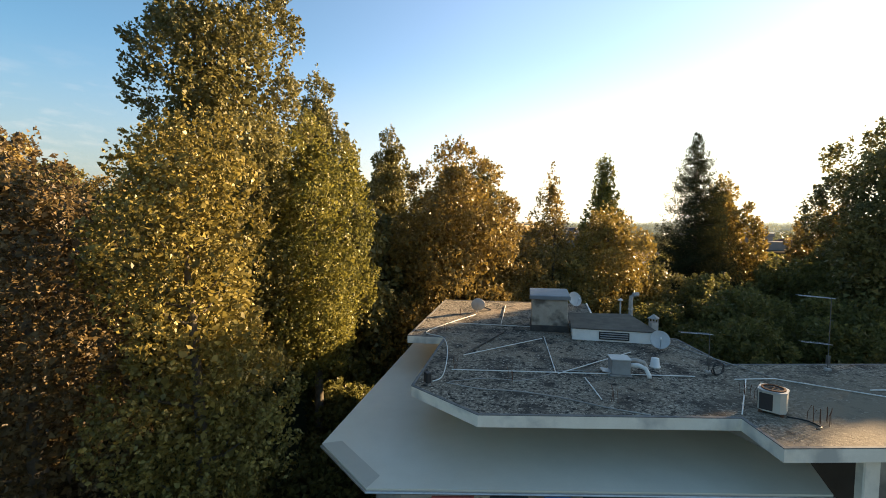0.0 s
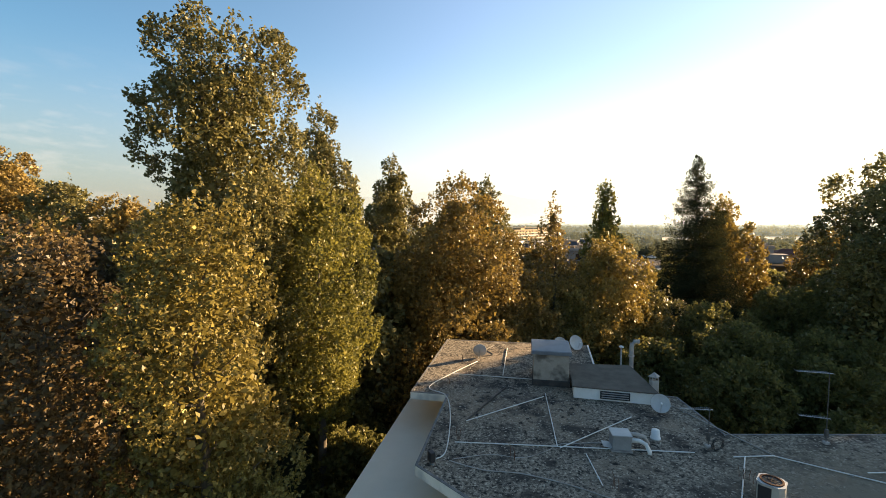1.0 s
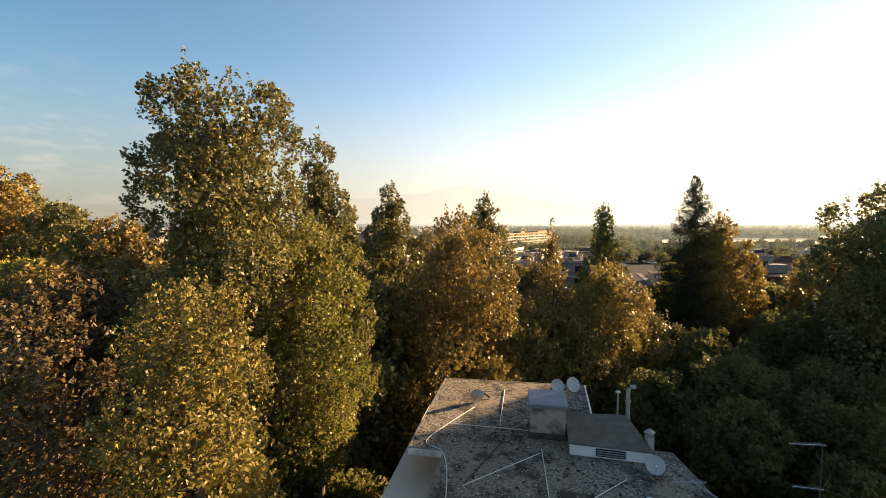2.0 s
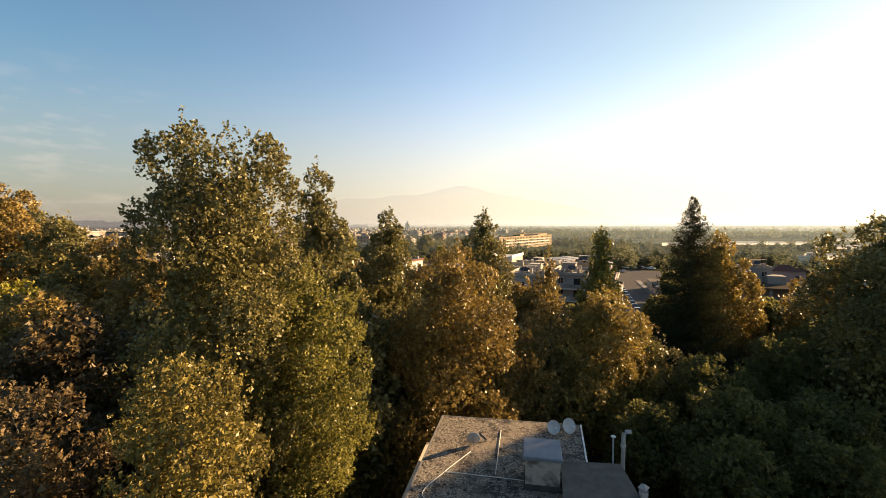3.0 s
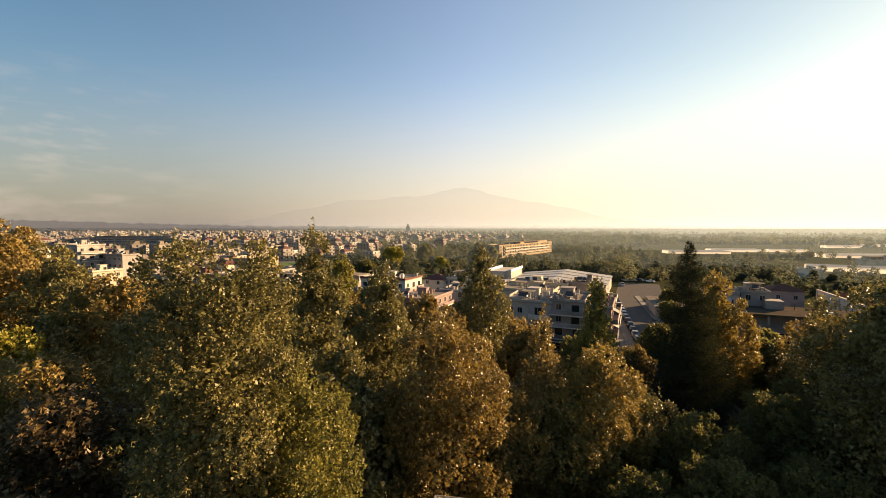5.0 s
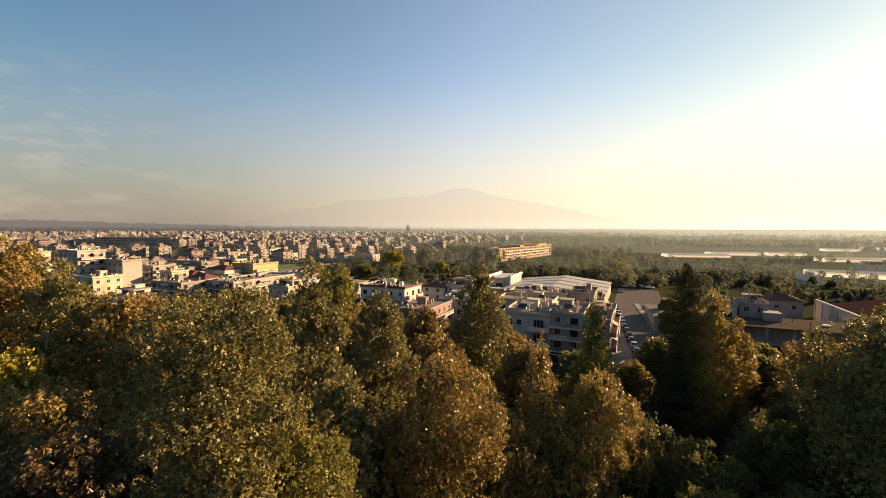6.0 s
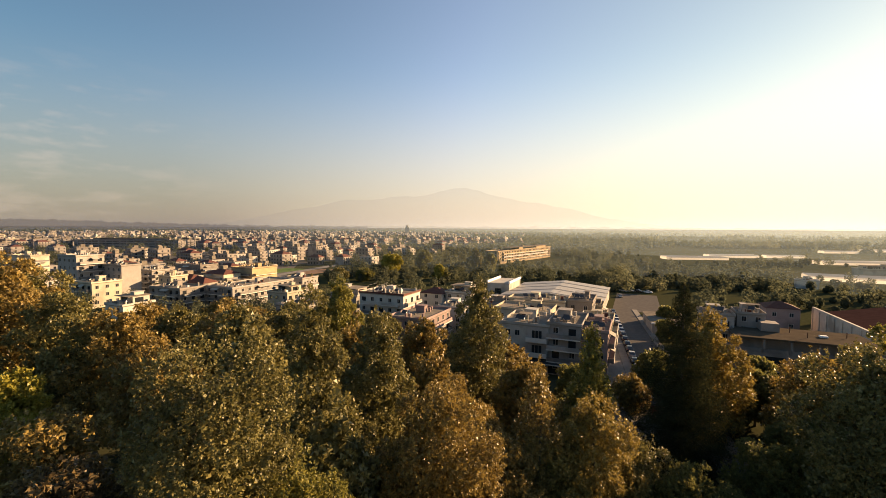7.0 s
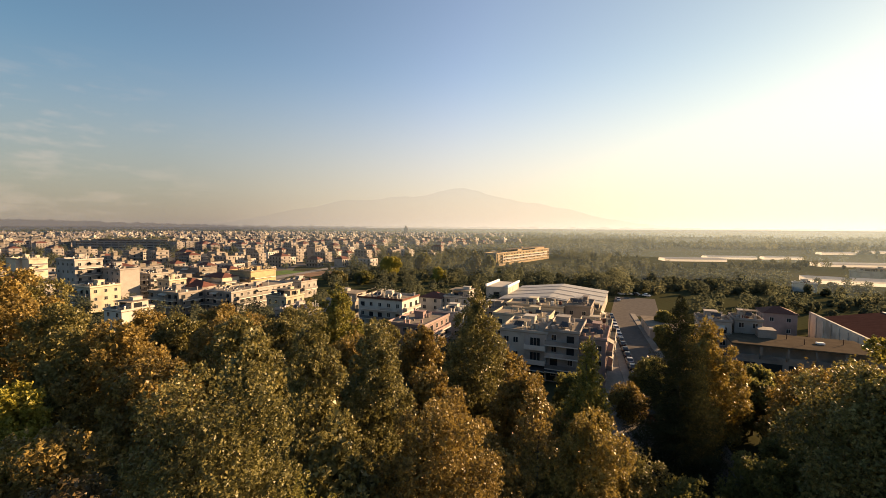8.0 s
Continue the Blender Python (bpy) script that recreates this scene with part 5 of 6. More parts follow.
for k, row in enumerate((
        # along the street
        (22.7, 104.7, 11.0, 14.0, 10.7, 0, "pale mauve-grey apartment block with two small windows a storey", "none"),
        (30.9, 101.4, 7.2, 14.0, 11.4, 2, "grey apartment block with deep shaded balconies", "front right"),
        (36.8, 98.9, 5.6, 13.0, 10.4, 3, "narrow mauve-grey corner house with a terrace roof", "right"),
        (43.0, 116.0, 8.0, 13.0, 8.6, 1, "low cream building with a terrace roof", "right"),
        (24.5, 121.0, 15.0, 10.0, 10.5, 1, "beige block with a cluttered flat roof", "none"),
        (31.8, 138.0, 17.7, 8.0, 10.0, 1, "cream block behind the street front", "none"),
        (45.5, 137.0, 7.5, 13.0, 10.4, 5, "weathered grey block near the yard", "none"),
        (18.5, 140.0, 11.0, 10.0, 8.5, 5, "low weathered grey house behind a dark tree", "none"),
        (52.5, 146.0, 6.0, 9.0, 7.0, 1, "small cream house at the yard's corner", "right"),
        # round the pale block with the tank-covered roof
        (-17.5, 149.1, 17.2, 12.0, 10.3, 0, "white apartment block with sunlit balconies", "front right"),
        (-5.4, 121.5, 11.0, 17.0, 8.5, 3, "mauve apartment block with a roof terrace", "right"),
        (5.5, 137.0, 9.0, 10.0, 8.0, 0, "white house with a roof terrace", "right"),
        (-1.7, 164.5, 9.0, 9.0, 8.2, 0, "white house with a red tiled roof", "none", "tiles"),
        (8.5, 163.0, 10.0, 10.0, 8.5, 0, "pale house with an open roof hut", "right"),
        (-34.0, 161.0, 12.0, 11.0, 7.6, 2, "low grey house beside the white block", "right"),
        (-46.0, 142.0, 13.0, 10.0, 7.2, 2, "low grey building near the park", "right"),
        # town to the left
        (-228.0, 234.5, 10.0, 10.0, 16.0, 1, "tall narrow cream apartment block", "blank"),
        (-218.6, 231.5, 7.0, 8.0, 16.0, 1, "tall narrow cream block beside its twin", "right"),
        (-157.4, 187.5, 14.0, 10.5, 19.6, 2, "grey-brown apartment tower with many balconies", "right"),
        (-143.0, 190.0, 18.0, 8.0, 15.4, 2, "tall pale grey block with a blank sunlit gable", "blank"),
        (-141.0, 176.0, 12.0, 11.0, 9.8, 1, "cream building with a sunlit end wall", "front"),
        (-98.5, 135.5, 9.0, 9.5, 8.4, 0, "low pale building with a long sunlit wall", "blank"),
        (-140.5, 210.0, 10.0, 9.0, 11.0, 2, "pale grey block with shaded front balconies", "front right"),
        (-124.0, 198.0, 8.5, 8.0, 9.6, 1, "small cream block with a sunlit side", "right"),
        (-82.0, 186.0, 15.0, 33.0, 8.2, 2, "long pale grey building with a sunlit side", "front right"),
        (-106.0, 172.5, 18.0, 11.0, 8.3, 5, "grey building with a shaded balconied front", "front right"),
        (-101.0, 231.5, 15.0, 17.0, 10.6, 4, "ochre apartment block with stacked balconies", "front right"),
        (-112.0, 219.0, 14.0, 10.0, 8.8, 1, "cream house with a red roof", "front right", "tiles"),
        (-150.0, 262.0, 22.0, 11.0, 9.0, 5, "weathered grey block in the second row", "front right"),
        (-186.0, 247.0, 18.0, 10.0, 11.0, 2, "grey block with a red roof", "front right", "tiles"),
        (-70.0, 212.0, 13.0, 11.0, 7.6, 2, "pale grey house at the end of the row", "right"),
        (-62.0, 172.0, 10.0, 10.0, 6.8, 1, "low cream house near the park", "right"),
        # by the terrace
        (73.5, 113.5, 7.5, 7.0, 10.8, 2, "grey unfinished block behind the terrace", "front"),
        (81.5, 112.5, 6.0, 7.0, 11.2, 2, "grey roof-top house with white tanks", "none"),
        (112.0, 141.0, 9.0, 9.0, 7.6, 3, "small house with a dark red roof", "none", "tiles"))):
    bl = block_at(*row, seed=100 + k, windows=row[1] < 215 and k != 0, span=0.5 if k == 1 else 0.42)
    if k == 0:
        street_front(bl, 7.0, (10.7 - 0.6) / 3)
    elif k == 1:
        ground_awning(bl, -3.6, 3.6, 7.0)
    elif row[0] == -17.5:
        roof_band(bl, 17.2, 12.0, 10.3)

# warehouse with a pale ribbed roof
hall = thing("warehouse", town(51.5, 188.0), "long warehouse with a pale low-pitched ribbed roof", "warehouse")
FOOT.append((55, 188, 36))
part("wall", Shape().box(-20, -22, 0, 20, 22, 5.2).add([(-20, -22, 5.2), (20, -22, 5.2), (20, 22, 5.2), (-20, 22, 5.2), (0, -22, 7.3), (0, 22, 7.3)], [(0, 1, 4), (2, 3, 5)]), WALLS[2], hall)
M_RIB = mat("dark_roof_strip", (0.10, 0.10, 0.10), (0.16, 0.16, 0.155), 0.5, 0.6, 0.0)
for k in range(16):
    y0 = -22.3 + k * 2.79
    for s in (-1, 1):
        dz = 0.0 if k % 4 else -0.12
        part("roof_sheet", Shape().add([(s * 20.4, y0, 5.2 + dz), (s * 20.4, y0 + 2.73, 5.2 + dz), (0, y0 + 2.73, 7.4 + dz), (0, y0, 7.4 + dz), (s * 20.4, y0, 5.06 + dz), (s * 20.4, y0 + 2.73, 5.06 + dz), (0, y0 + 2.73, 7.26 + dz), (0, y0, 7.26 + dz)],
                                     [(0, 1, 2, 3), (7, 6, 5, 4), (0, 3, 7, 4), (1, 5, 6, 2), (0, 4, 5, 1)]), M_SHEET if k % 4 else M_RIB, hall)
annex = thing("white_annex", town(29.5, 199.0), "white flat-topped hall with a raised sunlit parapet", "building")
FOOT.append((29, 199, 14))
part("wall", Shape().box(-5, -10, 0, 5, 10, 8.3), WALLS[0], annex)
part("parapet", Shape().box(-5.3, -10.2, 8.3, -4.7, 10.2, 9.3).box(4.7, -10.2, 8.3, 5.3, 10.2, 9.3), M_WHITE, annex)
part("window", Shape().box(-1.5, -10.06, 3.5, 1.2, -9.9, 6.0), M_GLASS, annex)

# right-hand buildings: brown terrace block, red-roofed shed with long white wall
terrace = thing("terraced_building", town(85.8, 101.4), "half-shaded concrete building with a broad brown roof terrace", "building")
FOOT.append((85, 101, 20))
part("wall", Shape().box(-13.5, -6, 0, 13, 7, 4.4).box(-13.5, -3.5, 4.4, 13, 7, 7.6), WALLS[5], terrace)
part("roof", Shape().box(-14, -6.6, 7.6, 13.6, 7.5, 7.95), mat("brown_terrace_screed", (0.07, 0.056, 0.041), (0.115, 0.092, 0.068), 0.4, 1.0, 0.2, 5), terrace, "flat brown terrace roof")
for k in range(6):
    part("column", Shape().bbox(-13.4 + k * 5.2, -6.1, 4.4, -12.9 + k * 5.2, -5.6, 7.6, 0.03), WALLS[5], terrace)
    part("parapet", Shape().box(-13.4 + k * 5.2, -6.1, 4.4, -8.4 + k * 5.2, -5.95, 5.3) if k < 5 else Shape().box(12.6, -6.1, 4.4, 13, -5.95, 5.3), WALLS[5], terrace)
for k in range(5):
    part("shopfront", Shape().box(-13 + k * 5.2, -6.04, 0.6, -9 + k * 5.2, -5.98, 3.6), M_GLASS, terrace)
part("roof_hut", Shape().bbox(-7, 1.5, 7.95, -3.2, 5.6, 10.0, 0.04), WALLS[5], terrace)
part("skylight", Shape().bbox(4, -0.5, 7.95, 5.6, 0.7, 8.4, 0.1), M_WHITE, terrace)
for k, (x, y) in enumerate(((-1.0, 2.5), (1.2, -2.0), (9.5, 1.5))):
    part("vent_pipe", Shape().tube([(x, y, 7.9), (x, y, 9.3)], 0.09, 6), M_RUST, terrace)
shed = thing("red_roofed_shed", pose(111.6, 116.0, 0, 0, 0, -23), "long shed with a dark red roof and a white side wall", "shed")
FOOT.append((128, 112, 34))
part("wall", Shape().box(0.4, -30, 0, 36, 24, 6.2), WALLS[0], shed)
part("roof", Shape().add([(0.4, -30.3, 6.2), (36.5, -30.3, 6.2), (36.5, 24.3, 6.2), (0.4, 24.3, 6.2), (18, -30.3, 9.4), (18, 24.3, 9.4)], [(0, 1, 4), (2, 3, 5), (0, 4, 5, 3), (1, 2, 5, 4), (3, 2, 1, 0)]), mat("dark_red_shed_roof", (0.05, 0.026, 0.023), (0.078, 0.042, 0.036), 0.6, 1.0, 0.2, 5), shed)
part("side_wall", Shape().box(-0.3, -30.5, 0, 0.36, 24.5, 8.0), WALLS[0], shed, "long white wall along the roof edge")
part("ridge_cap", Shape().box(17.6, -30.4, 9.3, 18.4, 24.4, 9.5), M_EDGE, shed, "pale ridge cap")
for k in range(11):
    part("buttress", Shape().box(-0.55, -29 + k * 5.2, 0, -0.3, -28.5 + k * 5.2, 7.4), WALLS[0], shed)

# street, yard and pavements
def STREET(z):
    return pose(54.3, 115.0, z, 0, 0, -17)


street = Shape().box(-3.6, -60, 0.0, 5.2, 62, 0.03)
solid("road", street, M_ASPHALT, "straight asphalt street lined with parked cars", "road", "structure", m=STREET(0.0))
for s in (-1, 1):
    solid("pavement", Shape().bbox((6.2 if s > 0 else -4.6) - 0.95, -60, 0.0, (6.2 if s > 0 else -4.6) + 0.95, 62, 0.16, 0.02), M_PAVING, "raised concrete pavement with a kerb", "pavement", "structure", m=STREET(0.0))
solid("pavement", Shape().box(-10.5, -60, 0.0, -5.56, 62, 0.06), M_PAVING, "dusty paved strip before the street fronts", "pavement", "structure", m=STREET(0.0))
solid("road", Shape().box(-9, -26, 0, 9, 22, 0.028), M_ASPHALT, "open paved yard at the end of the street", "yard", "structure", m=town(88.0, 192.0, 0.0))
solid("road", Shape().box(-4, -70, 0, 4, 60, 0.03), M_PAVING, "pale road past a sports field", "road", "structure", m=town(-104.0, 306.0, 0, 8))
solid("town_ground", Shape().add([(-300, 205, 0.02), (-84, 205, 0.02), (-122, 362, 0.02), (-72, 480, 0.02), (20, 900, 0.02), (110, 1500, 0.02), (-2000, 1500, 0.02)], [tuple(range(7))]), M_ASPHALT, "dusty paved ground between the town's houses", "ground", "structure")
solid("bare_lot", Shape().box(-8, -16, 0, 9, 16, 0.05), mat("bare_red_earth", (0.14, 0.08, 0.05), (0.24, 0.145, 0.09), 0.15, 0.95, 0.3, 3), "bare lot of reddish earth beside the road", "ground", "structure", m=town(-90.0, 310.0, 0))
FOOT.append((-101, 304, 27))
solid("sports_field", Shape().box(-12, -18, 0, 8, 18, 0.05), mat("sports_grass", (0.07, 0.12, 0.03), (0.10, 0.16, 0.04), 0.3, 0.95, 0.1, 6), "small green sports field", "field", "structure", m=town(-117.0, 311.0, 0))
low = thing("low_street_building", pose(76.0, 143.0, 0, 0, 0, -17), "low flat building with a white roof edge along the street", "building")
FOOT.append((76, 143, 14))
part("wall", Shape().box(-6, -11, 0, 7, 9, 3.2), WALLS[2], low)
part("roof", Shape().box(-6.3, -11.3, 3.2, 7.3, 9.3, 3.4), M_FLAT, low)
part("roof_edge", Shape().box(-6.4, -11.5, 3.1, 7.4, -11.3, 3.6), M_WHITE, low, "white fascia board")

for k, (u, v, h, r) in enumerate(((7.5, -46, 9.0, 3.6), (8.5, -36, 8.0, 3.2), (7.2, -27, 6.0, 2.5), (11.0, -20, 8.5, 3.4), (8.6, 13.0, 6.5, 3.0), (9.5, -9.0, 7.5, 3.2), (12.0, 2.0, 7.0, 3.2), (15.5, 12.0, 7.5, 3.4), (12.5, -42, 10.0, 4.2), (13.0, 34.0, 7.0, 3.2), (16.5, -30, 9.0, 3.8))):
    c = STREET(0) @ Vector((u, v, 0))
    tree("street_tree", "dark green tree beside the street", c.x, c.y, h, 1.2, r, "round", L_DARK, 200 + k, 0.46, 1.1, 8, 0.2, 0.18, "trees beside the street", leaders=0)

PAINTS = [mat("car_paint_" + k, a, a, 1, 0.25, 0.0) for k, a in (("white", (0.7, 0.7, 0.7)), ("silver", (0.35, 0.36, 0.37)), ("black", (0.02, 0.02, 0.022)), ("blue", (0.03, 0.05, 0.10)), ("red", (0.25, 0.02, 0.02)))]
M_TYRE = mat("tyre_rubber", (0.015, 0.015, 0.015), (0.03, 0.03, 0.03), 5, 0.9, 0.0)
M_LAMP = mat("lamp_glass", (0.5, 0.5, 0.48), (0.6, 0.6, 0.58), 5, 0.2, 0.0)


def car_base(paint, word):
    """A small hatchback: body, cabin glass, roof, wheels with rims, lamps."""
    c = thing("parked_car", pose(0, 0, 0), word + " hatchback parked at the kerb", "car", "cars parked along the street")

    def loft(sections):
        s, k = Shape(), None
        for y, w, z0, z1, tw in sections:
            s.v += [(-w, y, z0), (w, y, z0), (tw, y, z1), (-tw, y, z1)]
        for i in range(len(sections) - 1):
            for j in range(4):
                s.f.append((4 * i + j, 4 * i + (j + 1) % 4, 4 * i + 4 + (j + 1) % 4, 4 * i + 4 + j))
        s.f += [(3, 2, 1, 0), tuple(4 * len(sections) - 4 + j for j in range(4))]
        return s

    part("body", loft([(-2.05, 0.70, 0.35, 0.62, 0.66), (-1.9, 0.82, 0.22, 0.78, 0.74), (-1.0, 0.87, 0.2, 0.92, 0.8), (0.4, 0.88, 0.2, 0.95, 0.82), (1.6, 0.86, 0.22, 0.98, 0.8), (2.0, 0.78, 0.3, 0.9, 0.72)]), paint, c)
    part("cabin_glass", loft([(-1.1, 0.78, 0.9, 0.93, 0.72), (-0.35, 0.78, 0.93, 1.40, 0.62), (0.9, 0.78, 0.95, 1.42, 0.62), (1.75, 0.76, 0.95, 1.0, 0.66)]), M_GLASS, c)
    part("roof", loft([(-0.38, 0.64, 1.39, 1.42, 0.6), (0.3, 0.66, 1.43, 1.47, 0.6), (0.95, 0.64, 1.41, 1.44, 0.58)]), paint, c)
    for sx in (-1, 1):
        for y in (-1.25, 1.25):
            wh = part("wheel", Shape().tube([(sx * 0.68, y, 0.31), (sx * 0.88, y, 0.31)], 0.31, 14), M_TYRE, c)
            part("rim", Shape().tube([(sx * 0.86, y, 0.31), (sx * 0.892, y, 0.31)], 0.2, 10), M_METAL, wh)
        part("headlight", Shape().box(sx * 0.6 - 0.13, -2.06, 0.55, sx * 0.6 + 0.13, -1.95, 0.68), M_LAMP, c)
        part("tail_light", Shape().box(sx * 0.62 - 0.1, 1.9, 0.7, sx * 0.62 + 0.1, 2.01, 0.88), M_RED, c)
    return c


CARS = [car_base(p, w) for p, w in zip(PAINTS, ("white", "silver-grey", "black", "dark blue", "dark red"))]
_u = -44.0
_rc = random.Random(3)
_used = set()
while _u < 56:
    k = _rc.choice((0, 1, 2, 2, 3, 3, 2, 1, 2, 0)) if _u > -40 else 4
    m = STREET(0.03) @ pose(-2.65, _u + _rc.uniform(-0.25, 0.25), 0, 0, 0, 180)
    if k in _used:
        copy_thing(CARS[k], m)
    else:
        CARS[k].matrix_world = m
        _used.add(k)
    _u += 5.4
for k, (x, y, a) in enumerate(((-9.0, 24.0, 60), (-6.0, 24.5, 62), (-2.0, 25.0, 60), (2.5, 24.0, 65), (-10.0, 4.0, 5))):
    copy_thing(CARS[k % 3], town(93, 196, 0.03) @ pose(x, y, 0, 0, 0, a))

# long apartment terrace beyond the woods, and a long public building
block_at(78.0, 424.0, 12.0, 118.0, 11.0, 4, "long ochre apartment terrace beyond the trees", "right", turn=-12.0, seed=90)
hall2 = block_at(-436.0, 600.0, 150.0, 13.0, 11.0, 5, "long grey public building with rows of windows", "none", turn=22.0, seed=91, windows=False)
for f in range(3):
    for k in range(14):
        part("glazing", Shape().box(-69 + k * 10, -6.56, 1.6 + f * 3.4, -60.2 + k * 10, -6.48, 3.2 + f * 3.4), M_GLASS, hall2)


# farther town: repeated houses in many sizes
def far_house(seed):
    rng = random.Random(seed)
    w, d, f = rng.uniform(9, 17), rng.uniform(8, 12), rng.choice((1, 1, 2, 2) if seed < 7 else (2, 3, 3, 4))
    h = f * 3.0 + 0.5
    wall = WALLS[rng.choice((0, 5, 5, 5, 2, 5, 2))]
    t = tagged(new("town_house", Shape().box(-w / 2, -d / 2, 0, w / 2, d / 2, h).mesh("town_house", wall)), "flat-roofed pale house in the distant town" if seed % 4 else "red-roofed house in the distant town", "building", "distant town houses")
    if seed % 4 == 0:
        part("roof", Shape().add([(-w / 2 - .4, -d / 2 - .4, h), (w / 2 + .4, -d / 2 - .4, h), (w / 2 + .4, d / 2 + .4, h), (-w / 2 - .4, d / 2 + .4, h), (-w / 5, 0, h + 2.2), (w / 5, 0, h + 2.2)], [(0, 1, 5, 4), (1, 2, 5), (2, 3, 4, 5), (3, 0, 4), (3, 2, 1, 0)]), M_TILES, t)
    else:
        part("roof", Shape().box(-w / 2 + .2, -d / 2 + .2, h, w / 2 - .2, d / 2 - .2, h + 0.05).box(-1.6, -1, h, 1.6, 2.2, h + 2.6).box(w * .2, -d * .3, h, w * .2 + 1.6, -d * .3 + 1.2, h + 1.4), M_FLAT, t)
    wins = Shape()
    for k in range(f):
        z = 0.5 + 3 * k
        if k:
            part("balcony", Shape().box(-w * .44, -d / 2 - 1.2, z - .12, w * .44, -d / 2, z + 0.02).box(-w * .44, -d / 2 - 1.2, z, w * .44, -d / 2 - 1.12, z + .9).box(w / 2, -d * .4, z - .12, w / 2 + 1.1, d * .4, z + .02).box(w / 2 + 1.02, -d * .4, z, w / 2 + 1.1, d * .4, z + .9), wall, t)
        for j in range(4):
            x = -w * .36 + j * w * .24
            wins.box(x - .6, -d / 2 - 0.02, z + .2, x + .6, -d / 2 + .05, z + 2.2)
            y = -d * .36 + j * d * .24
            if j % 2:
                wins.box(w / 2 - .05, y - .6, z + .2, w / 2 + 0.02, y + .6, z + 2.2)
    tagged(part("glazing", wins, M_GLASS, t), kind="stuff")
    return t


def in_town(x, y):
    """Where houses stand in the distance: the town lies to the left, with tree belts between."""
    r = math.hypot(x, y)
    q = x / y
    if any(abs(x - a) < c - 2.5 and abs(y - b) < c - 2.5 for a, b, c in FOOT):
        return False
    if y < 330:
        return y > 200 and -1.25 < q < -0.4 and not (q < -0.84 and y > 290)
    if r > 1900 or q > 0.10 + 0.1 * math.sin(y * .01) or q < -1.4:
        return False
    if abs(y - 500) < 42 and (-1.02 < q < -0.46):
        return False                               # a belt of trees within the town
    if -1.12 < q < -0.84 and 290 < y < 420:
        return False                               # a grove at the town's edge
    if y < 360 and q > -0.36:
        return False
    if y < 490 and q > -0.15:
        return False
    return noise.noise(Vector((x * .006, y * .006, 3.0))) > -0.33


_rt = random.Random(8)
_placed = []
for _ in range(24000):
    y = 200 + 1630 * _rt.random() ** 1.5
    x = y * _rt.uniform(-1.35, 0.2)
    if not in_town(x, y) or any(abs(x - a) < (13.5 if y < 340 else 15.5) and abs(y - b) < (12.5 if y < 340 else 14) for a, b in _placed):
        continue
    _placed.append((x, y))
    if len(_placed) > 1500:
        break
_placed.sort(key=lambda p: math.hypot(*p))
_fh, _first = [far_house(s) for s in range(1, 13)], set()
for x, y in _placed[:330]:
    k = _rt.randrange(6) if y < 345 else _rt.randrange(3, 12)
    m = town(x, y, 0, _rt.choice((0, 0, 0, 8, -12, 90)))
    if k in _first:
        copy_thing(_fh[k], m)
    else:
        _fh[k].matrix_world = m
        _first.add(k)
# the farthest roofs, joined by colour
_rest = {k: Shape() for k in range(6)}
for x, y in _placed[330:]:
    w, d, h = _rt.uniform(9, 20), _rt.uniform(8, 13), 0.5 + 3 * _rt.choice((1, 1, 2, 2, 3, 3))
    m, k = town(x, y, 0, _rt.choice((0, 0, 8, -12, 90))), _rt.choice((0, 1, 2, 2, 3, 3, 3, 2, 3, 2))
    _rest[k].box(-w / 2, -d / 2, 0, w / 2, d / 2, h, m).box(-1.6, -1.6, h, 1.6, 1.6, h + 2.5, m)
    for f in range(1, int(h / 3)):
        _rest[k].box(-w * .45, -d / 2 - 1.2, 3 * f + .3, w * .45, -d / 2, 3 * f + 1.3, m)
        _rest[4].box(-w * .4, -d / 2 - .03, 3 * f + 1.4, w * .4, -d / 2 + .1, 3 * f + 2.9, m)
        _rest[4].box(w / 2 - .1, -d * .3, 3 * f + 1.2, w / 2 + .03, d * .3, 3 * f + 2.6, m)
    _rest[5].box(-w / 2 + .3, -d / 2 + .3, h, w / 2 - .3, d / 2 - .3, h + .06, m)
for k, mtl in enumerate((WALLS[0], WALLS[1], WALLS[5], WALLS[5], M_GLASS, M_FLAT)):
    solid("distant_town", _rest[k], mtl, "crowded pale houses of the town's far side", "buildings", "stuff")
# a domed church over the roofs
church = thing("church", pose(-124, 1480, 0), "pale domed church rising over the town roofs", "church")
part("nave", Shape().box(-6, -5, 0, 6, 5, 25).box(-3.6, -3.6, 25, 3.6, 3.6, 29), WALLS[1], church)
part("dome", Shape().lathe([(2.9, 29), (2.9, 31.4), (2.6, 33), (1.6, 34.3), (0.25, 35), (0, 36)], sides=16), M_FLAT, church)
for s in (-1, 1):
    part("bell_tower", Shape().box(s * 6 - 1.1, -6.2, 0, s * 6 + 1.1, -4.0, 28).lathe([(1.2, 28), (0, 30)], (s * 6, -5.1, 0), 8), WALLS[1], church)

# greenhouses and sheds in the fields
M_PLASTIC = mat("greenhouse_plastic", (0.36, 0.36, 0.36), (0.52, 0.52, 0.52), 0.09, 0.6, 0.02, 4)
_n, _l = M_PLASTIC.node_tree.nodes, M_PLASTIC.node_tree.links      # milky sheet that daylight passes
_t, _m = _n.new("ShaderNodeBsdfTranslucent"), _n.new("ShaderNodeMixShader")
_t.inputs["Color"].default_value, _m.inputs[0].default_value = (0.55, 0.56, 0.57, 1), 0.45
